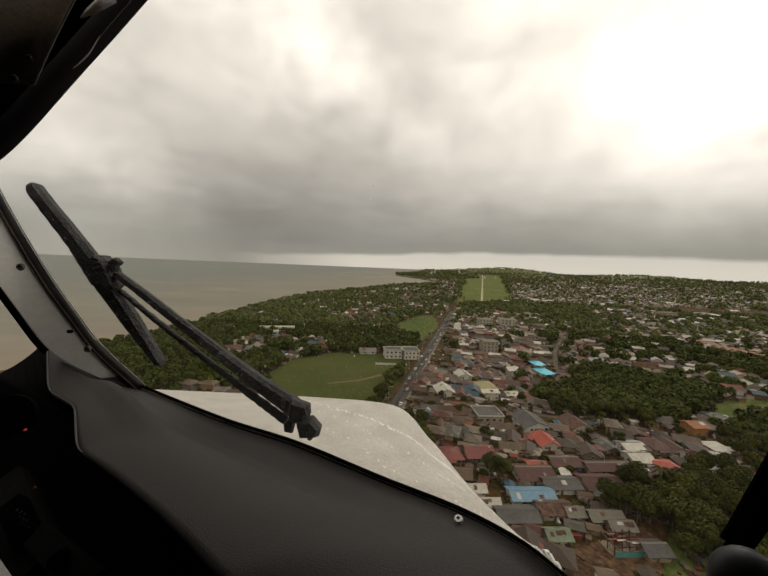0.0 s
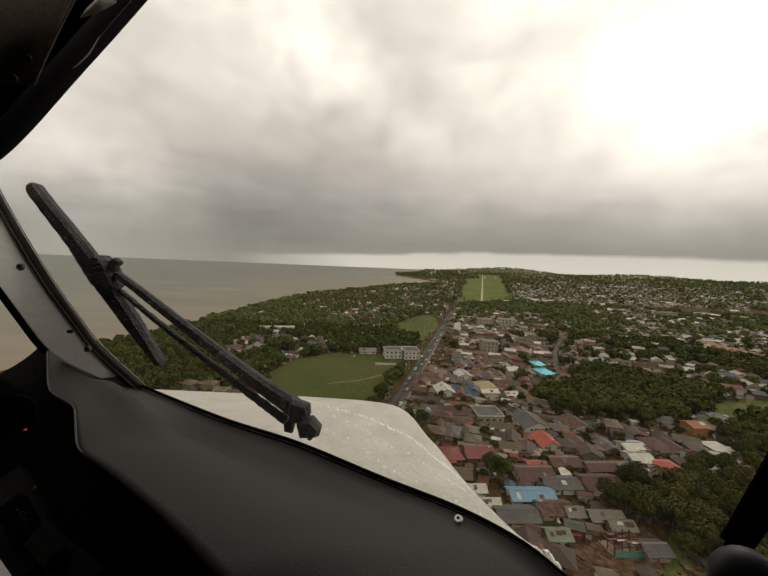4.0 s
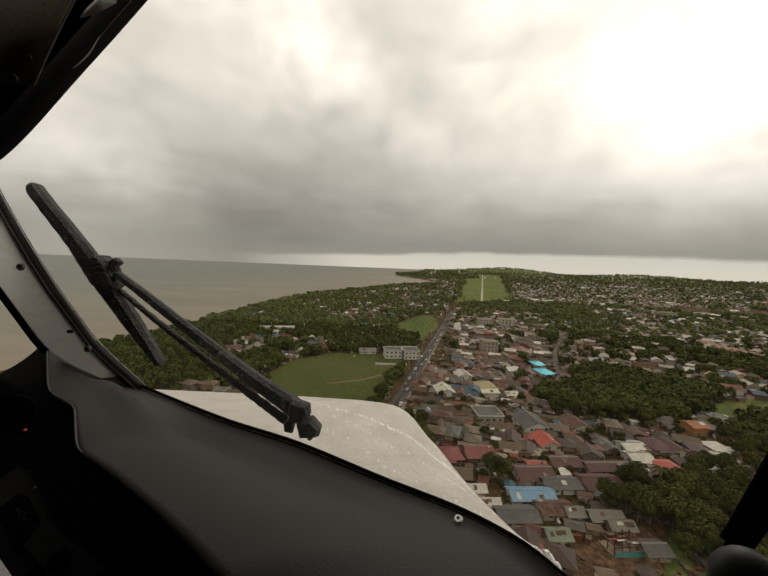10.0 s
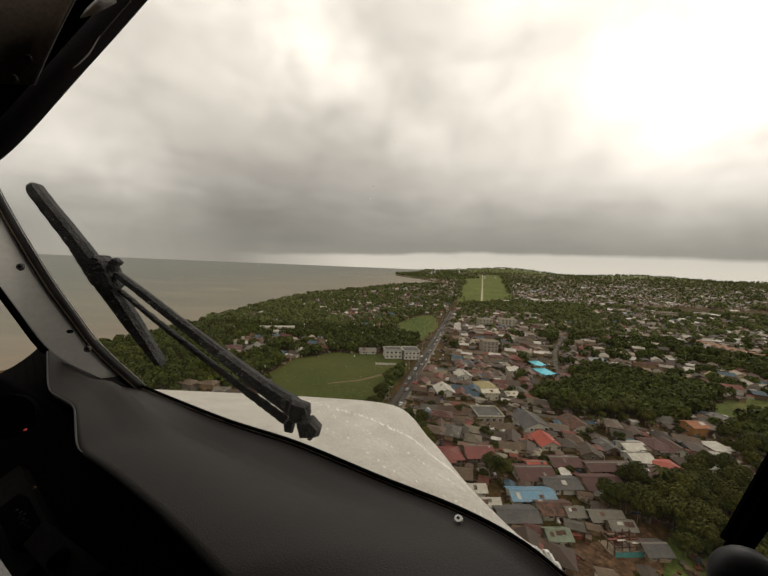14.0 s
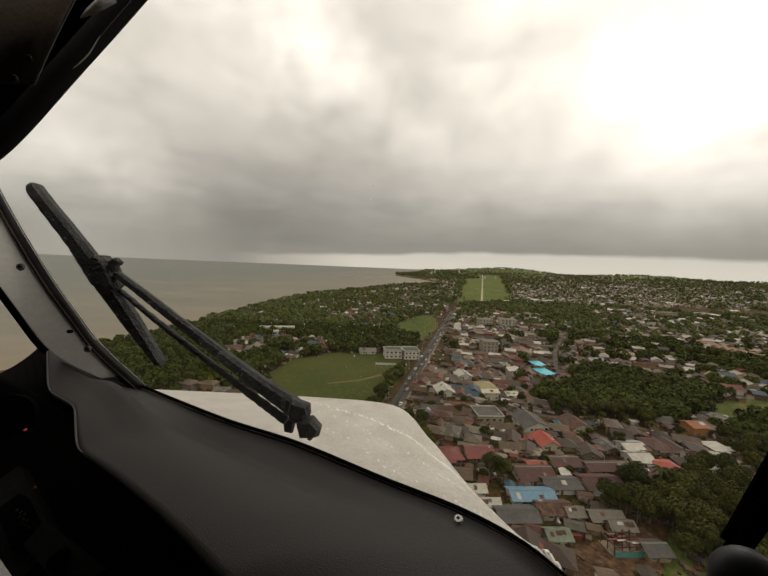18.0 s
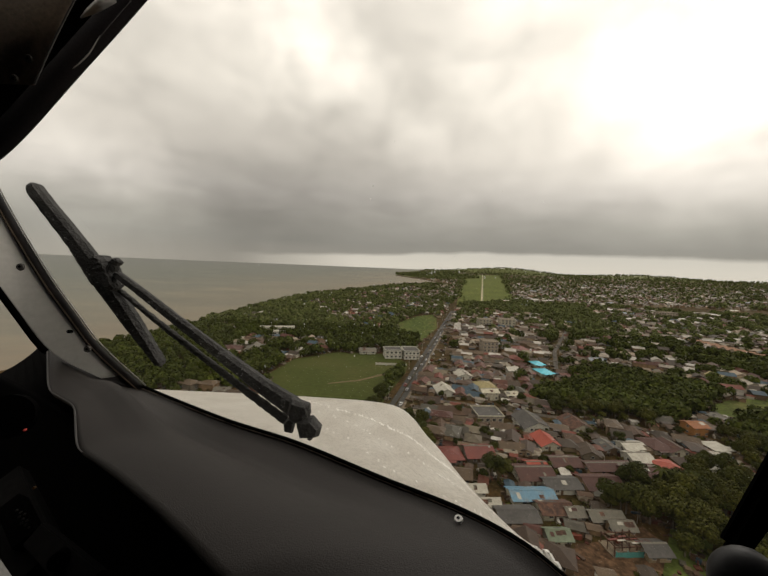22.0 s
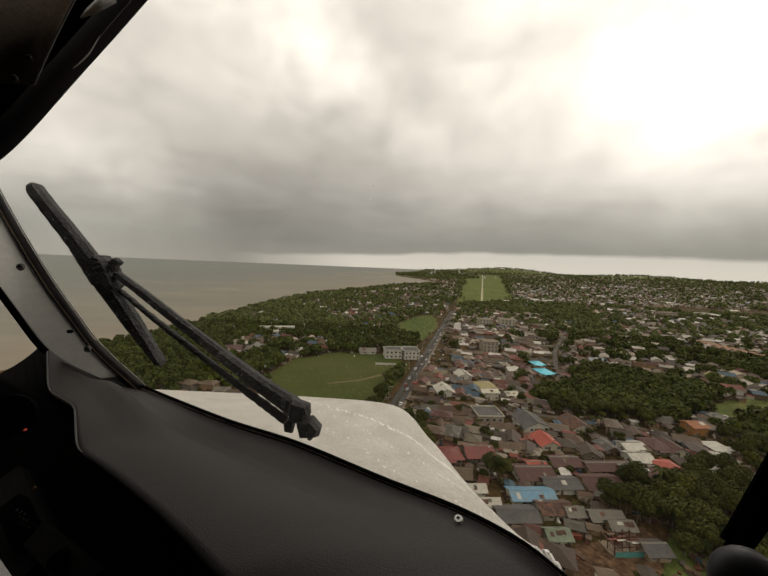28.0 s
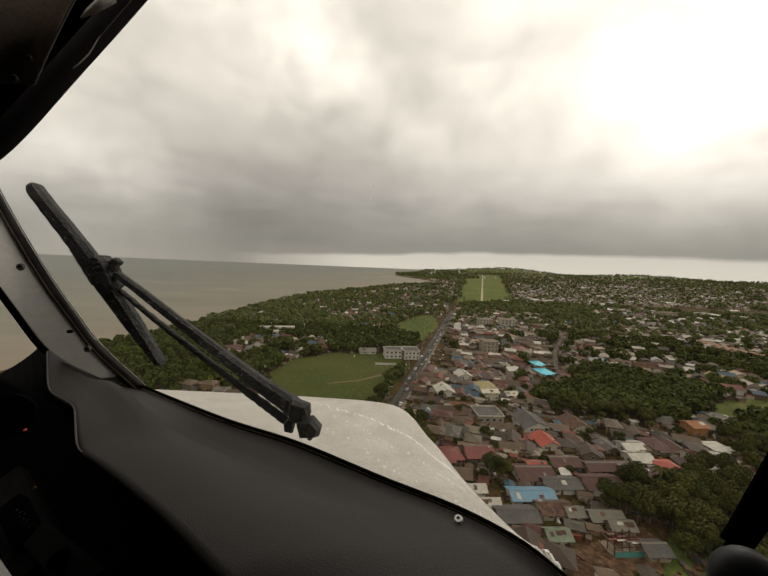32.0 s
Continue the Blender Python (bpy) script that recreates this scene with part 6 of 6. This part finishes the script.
def worn_bar(pts, t, seed, rough=0.0006, n=40):
    """A bar along pts of (x, y, z, width), its edges a little uneven with grime and water."""
    g = random.Random(seed)
    line = spline([p[:3] for p in pts], n)
    wide = [float(np.interp(i / (n - 1) * (len(pts) - 1), range(len(pts)), [p[3] for p in pts])) for i in range(n)]
    bm = bmesh.new()
    rings = []
    for i, (c, w) in enumerate(zip(line, wide)):
        d = (line[min(i + 1, n - 1)] - line[max(i - 1, 0)]).normalized()
        side = d.cross(Vector((0, 0, 1))).normalized()
        up = side.cross(d)
        k = 0.6 if i in (0, n - 1) else 1.0
        ring = []
        for a, h in ((-0.5, -0.5), (0.5, -0.5), (0.5, 0.1), (0.28, 0.5), (-0.28, 0.5), (-0.5, 0.1)):
            ring.append(bm.verts.new(c + side * (a * w * k + g.uniform(-rough, rough)) + up * (h * t * k + g.uniform(-rough, rough))))
        rings.append(ring)
    for a, b in zip(rings, rings[1:]):
        for j in range(6):
            bm.faces.new((a[j], a[(j + 1) % 6], b[(j + 1) % 6], b[j]))
    bm.faces.new(rings[0])
    bm.faces.new(rings[-1])
    return bm


blade = part("blade", worn_bar([(-1.041, 0.305, -1.020, 0.034), (-0.985, 0.232, -1.020, 0.036), (-0.930, 0.160, -1.020, 0.044), (-0.880, 0.090, -1.020, 0.054), (-0.831, 0.016, -1.020, 0.058)], 0.03, 1), M["wiper"], wiper)
part("blade_lower", worn_bar([(-0.842, 0.034, -1.021, 0.056), (-0.775, -0.060, -1.020, 0.050), (-0.715, -0.146, -1.020, 0.040), (-0.657, -0.228, -1.020, 0.022)], 0.03, 2), M["wiper"], blade)
part("rubber_lip", worn_bar([(-1.066, 0.296, -1.035, 0.010), (-0.870, 0.034, -1.035, 0.010), (-0.674, -0.232, -1.035, 0.010)], 0.02, 3, 0.001), M["rubber"], blade)
part("clip", worn_bar([(-0.822, 0.090, -0.990, 0.030), (-0.800, 0.055, -0.990, 0.050), (-0.768, -0.004, -0.990, 0.034)], 0.05, 4, 0.0018, 14), M["wiper"], wiper)
part("clip_tab", worn_bar([(-0.792, 0.030, -0.985, 0.030), (-0.770, 0.066, -0.985, 0.018), (-0.756, 0.082, -0.985, 0.020)], 0.03, 5, 0.0018, 10), M["wiper"], wiper)
part("arm", worn_bar([(-0.761, 0.041, -0.980, 0.020), (-0.690, -0.002, -0.962, 0.022), (-0.575, -0.074, -0.930, 0.025), (-0.396, -0.184, -0.880, 0.029)], 0.018, 6), M["wiper"], wiper)
part("arm_root", worn_bar([(-0.419, -0.170, -0.885, 0.029), (-0.300, -0.236, -0.840, 0.036), (-0.205, -0.281, -0.802, 0.044)], 0.026, 7, 0.0008), M["wiper"], wiper)
part("link_rod", worn_bar([(-0.759, -0.006, -0.990, 0.012), (-0.620, -0.092, -0.945, 0.014), (-0.464, -0.187, -0.900, 0.016)], 0.012, 8, 0.001), M["wiper"], wiper)
part("link_rod", worn_bar([(-0.470, -0.182, -0.900, 0.016), (-0.345, -0.250, -0.850, 0.017), (-0.226, -0.310, -0.802, 0.020)], 0.012, 9, 0.001), M["wiper"], wiper)


def casting(outline, z, depth):
    """A worn metal casting: the outline at depth z, with a smaller face towards the seat."""
    bm = bmesh.new()
    cx, cy = sum(p[0] for p in outline) / len(outline), sum(p[1] for p in outline) / len(outline)
    for k, dz in ((1.0, 0.0), (1.0, depth * 0.55), (0.72, depth)):
        for px, py in outline:
            bm.verts.new((cx + (px - cx) * k, cy + (py - cy) * k, z + dz))
    bmesh.ops.convex_hull(bm, input=bm.verts)
    return bm


part("hub", casting([(-0.2104, -0.2507), (-0.1701, -0.2652), (-0.1679, -0.2887), (-0.1903, -0.3111), (-0.2149, -0.2999), (-0.2194, -0.2798)], -0.800, 0.028), M["wiper"], wiper)
part("pivot", casting([(-0.1992, -0.2955), (-0.1612, -0.2921), (-0.1421, -0.3145), (-0.1466, -0.3335), (-0.1612, -0.3380), (-0.1903, -0.3380), (-0.1958, -0.3156)], -0.795, 0.030), M["wiper"], wiper)
part("link_foot", casting([(-0.2149, -0.2932), (-0.2014, -0.3022), (-0.2093, -0.3313), (-0.2272, -0.3279), (-0.2294, -0.3089)], -0.800, 0.022), M["wiper"], wiper)
part("pivot_bolt", disc((-0.168, -0.336, -0.782), (0.0, 1, 0.2), 0.006, 0.012, 10), M["dull"], wiper)
for k in range(4):
    part("bolt", disc((Vector((-0.346, -0.210, -0.860)).lerp(Vector((-0.176, -0.286, -0.765)), k / 3)), (0.2, 0.4, 0.9), 0.005, 0.012, 8), M["wiper"], wiper)
for k in range(70):
    u = rng.random()
    c = Vector((-1.031, 0.290, -0.998)).lerp(Vector((-0.657, -0.213, -0.998)), u) if k % 3 == 0 else Vector((-0.740, 0.030, -0.955)).lerp(Vector((-0.170, -0.300, -0.755)), u)
    r_ = rng.choice((0.0006, 0.0008, 0.0010))
    part("water_bead", disc(c + Vector((rng.uniform(-0.014, 0.014), rng.uniform(-0.014, 0.014), 0.0)), (0, 0.3, 1), r_, 0.002, 6), M["bead"], wiper)

# nose of the aircraft beyond the pane
nose = fit_thing("aircraft_nose", "wet white aircraft nose with worn sealant seams", "aircraft nose")
NB = spline(V3((-0.815, -0.336, -1.120), (-0.464, -0.362, -0.900), (-0.193, -0.369, -0.740), (-0.004, -0.375, -0.620), (0.110, -0.369, -0.530), (0.160, -0.367, -0.480), (0.199, -0.361, -0.430), (0.230, -0.369, -0.400)), 64)
NM = spline(V3((-1.178, -0.488, -1.650), (-0.731, -0.497, -1.500), (-0.321, -0.512, -1.380), (0.010, -0.495, -1.150), (0.146, -0.466, -0.850), (0.188, -0.425, -0.660), (0.220, -0.397, -0.510), (0.238, -0.388, -0.430)), 64)
NS = spline(V3((-1.609, -0.671, -2.300), (-1.023, -0.697, -2.300), (-0.423, -0.679, -2.150), (0.041, -0.609, -1.800), (0.158, -0.538, -1.250), (0.207, -0.495, -0.880), (0.225, -0.411, -0.560), (0.238, -0.376, -0.460)), 64)
NA = [2 * m - 0.5 * (a + b) for a, m, b in zip(NB, NM, NS)]


def nose_at(i, t):
    a, k, b = NB[i], NA[i], NS[i]
    return a * (1 - t) ** 2 + k * 2 * t * (1 - t) + b * t * t


rails = [[nose_at(i, t / 16) for i in range(64)] for t in range(17)]
rails += [[p + Vector((0.02, -0.05, -0.10)) for p in NS], [p + Vector((0.03, -0.4, -0.16)) for p in NS], [p + Vector((0.0, -1.1, -0.05)) for p in NS]]
loft("skin", rails, M["nose"], nose, thick=(0, -0.006, 0))
for shape, keep, r, per in ((((15, 0.92), (21, 0.73), (27, 0.62), (36, 0.71), (42, 0.83), (48, 0.91), (63, 0.96)), 0.88, 0.0078, 3),
                            (((18, 0.66), (27, 0.42), (36, 0.50), (45, 0.68), (63, 0.84)), 0.60, 0.0050, 2),
                            (((18, 0.45), (27, 0.2), (36, 0.27), (45, 0.45), (63, 0.7)), 0.30, 0.0045, 2),
                            (((30, 0.99), (44, 1.0), (63, 1.0)), 0.5, 0.0062, 3)):
    v, f = [], []
    for i in range(max(16, shape[0][0]), 62):
        t = float(np.interp(i, [a for a, _ in shape], [b for _, b in shape]))
        for h_ in range(per):
            if rng.random() > keep:
                continue
            p, q_ = nose_at(i, t), nose_at(i + 1, t)
            p = p.lerp(q_, (h_ + rng.random()) / per)
            d = (q_ - nose_at(i, t)).normalized()
            w_ = (nose_at(i, t + 0.02) - nose_at(i, t - 0.02)).normalized()
            up_ = w_.cross(d)
            up_ = up_ * (1 if up_.y > 0 else -1)
            c = p + up_ * 0.0012 + w_ * rng.gauss(0, 0.0045)
            a_, b_ = r * rng.uniform(0.6, 1.3), r * rng.uniform(0.7, 1.3) * (1 + 1.5 * -p.z)
            k = len(v)
            rim = [(math.cos(1.047 * m), math.sin(1.047 * m)) for m in range(6)]
            v += [c + d * a_ * rng.uniform(0.7, 1) * sx + w_ * b_ * rng.uniform(0.7, 1) * sy + up_ * lift for lift in (0, -0.004) for sx, sy in rim]
            f += [tuple(range(k, k + 6))] + [(k + m, k + (m + 1) % 6, k + 6 + (m + 1) % 6, k + 6 + m) for m in range(6)]
    tagged(mesh("sealant_seam", v, f, M["chalk"], nose, "chipped cream sealant seam"), kind="stuff")

# windshield pane with rain drops
pane = fit_thing("windshield", "clear curved windshield pane with a few rain drops", "windshield", "structure")
BASE = [a + Vector((0.006, 0.004, -0.012)) for a in FAR]
BASE = spline(V3((-1.553, 0.101, -1.050), (-1.056, -0.157, -1.090)), 6) + BASE[8:] + V3((0.32, -0.35, -0.29), (0.46, -0.35, -0.22), (0.62, -0.35, -0.10), (0.72, -0.35, 0.05))
TOP = [Vector((b.x * 1.02 + 0.05, 0.62, b.z * 0.62 - 0.06)) for b in BASE]


def pane_at(i, t):
    return BASE[i].lerp(TOP[i], t) + Vector((0, 0, -0.10 * math.sin(math.pi * t)))


glass = loft("pane", [[pane_at(i, t / 10) for i in range(len(BASE))] for t in range(11)], M["glass"], pane)
glass.visible_shadow = False
bm = bmesh.new()
count = 0
while count < 150:
    i, t = rng.randrange(4, len(BASE) - 12), min(0.98, max(0.02, rng.gauss(0.33, 0.16)))
    p = pane_at(i, t).lerp(pane_at(i + 1, t), rng.random())
    # most drops stay on the lower middle of the pane, beside the wiper's sweep
    if count > 60 and not (-0.42 < p.x / -p.z < 0.2 and -0.24 < p.y / -p.z < 0.08):
        continue
    count += 1
    r = rng.choice((0.0005, 0.0007, 0.0008, 0.0013))
    bmesh.ops.create_icosphere(bm, subdivisions=1, radius=r, matrix=Matrix.Translation(p + Vector((0, 0, -0.003))) @ Matrix.Diagonal((1, rng.uniform(1, 1.8), 0.6, 1)))
lo, hi = Vector((0.083, 0.012, -1.0)), Vector((0.235, 0.112, -1.0))
near = [(pane_at(i, t / 60), i) for i in range(40, len(BASE) - 4) for t in range(60)]
for k in range(46):
    # a thin broken run of water, blown up the pane
    w = lo.lerp(hi, k / 45 + rng.uniform(-0.01, 0.01)) + Vector((rng.uniform(-0.002, 0.002), rng.uniform(-0.002, 0.002), 0))
    if rng.random() < 0.35:
        continue
    p = min(near, key=lambda q: abs(q[0].x / -q[0].z - w.x) + abs(q[0].y / -q[0].z - w.y))[0]
    at = w * -p.z + Vector((0, 0, 0.004))
    bmesh.ops.create_icosphere(bm, subdivisions=1, radius=rng.choice((0.0003, 0.0005, 0.0006)), matrix=Matrix.Translation(at) @ Matrix.Diagonal((1.3, 1.0, 0.6, 1)))
drops = part("rain_drop", bm, M["drop"], pane, "clear rain drops")
tagged(drops, kind="stuff")
drops.visible_shadow = False

# handle near the side window
grip = fit_thing("side_window_handle", "black rounded handle beside the side window", "handle")
part("handle_bar", bar((0.3637, -0.1326, -0.300), (0.301, -0.2285, -0.300), 0.040, 0.025, 0.012, bevel=0.005), M["black"], grip)
bm = bmesh.new()
bmesh.ops.create_uvsphere(bm, u_segments=24, v_segments=14, radius=1.0, matrix=Matrix.LocRotScale((0.271, -0.2195, -0.260), Euler((0, 0, radians(-25))), (0.0255, 0.0235, 0.016)))
for f in bm.faces:
    f.smooth = True
part("handle_knob", bm, M["knob"], grip, "dark grey rounded knob")

# cabin shell round and behind the seat
cabin = fit_thing("cabin_shell", "dark lining of the cockpit behind the seats", "cabin", "structure")


def lining(name, size, at):
    part(name, box(size, at), M["shell"], cabin)


lining("aft_bulkhead", (2.2, 2.2, 0.05), (-0.35, -0.25, 1.3))
lining("cabin_floor", (2.2, 0.05, 2.3), (-0.35, -1.3, 0.1))
lining("cabin_roof", (2.2, 0.05, 1.7), (-0.35, 0.75, 0.45))
lining("side_wall_lower", (0.05, 0.9, 1.6), (0.75, -0.85, 0.5))
lining("side_wall_upper", (0.05, 0.5, 1.6), (0.75, 0.55, 0.5))
# unseen panels added in place of side windows, to keep daylight off the glareshield
lining("side_wall_aft", (0.05, 0.75, 1.6), (0.75, -0.03, 0.5))
lining("side_wall_lower", (0.05, 0.9, 2.0), (-1.45, -0.85, 0.3))
lining("side_wall_upper", (0.05, 0.5, 1.7), (-1.45, 0.55, 0.45))
lining("side_wall_aft", (0.05, 0.75, 2.05), (-1.45, -0.03, 0.275))
lining("forward_bulkhead", (1.4, 0.75, 0.05), (-0.75, -0.95, -0.86))
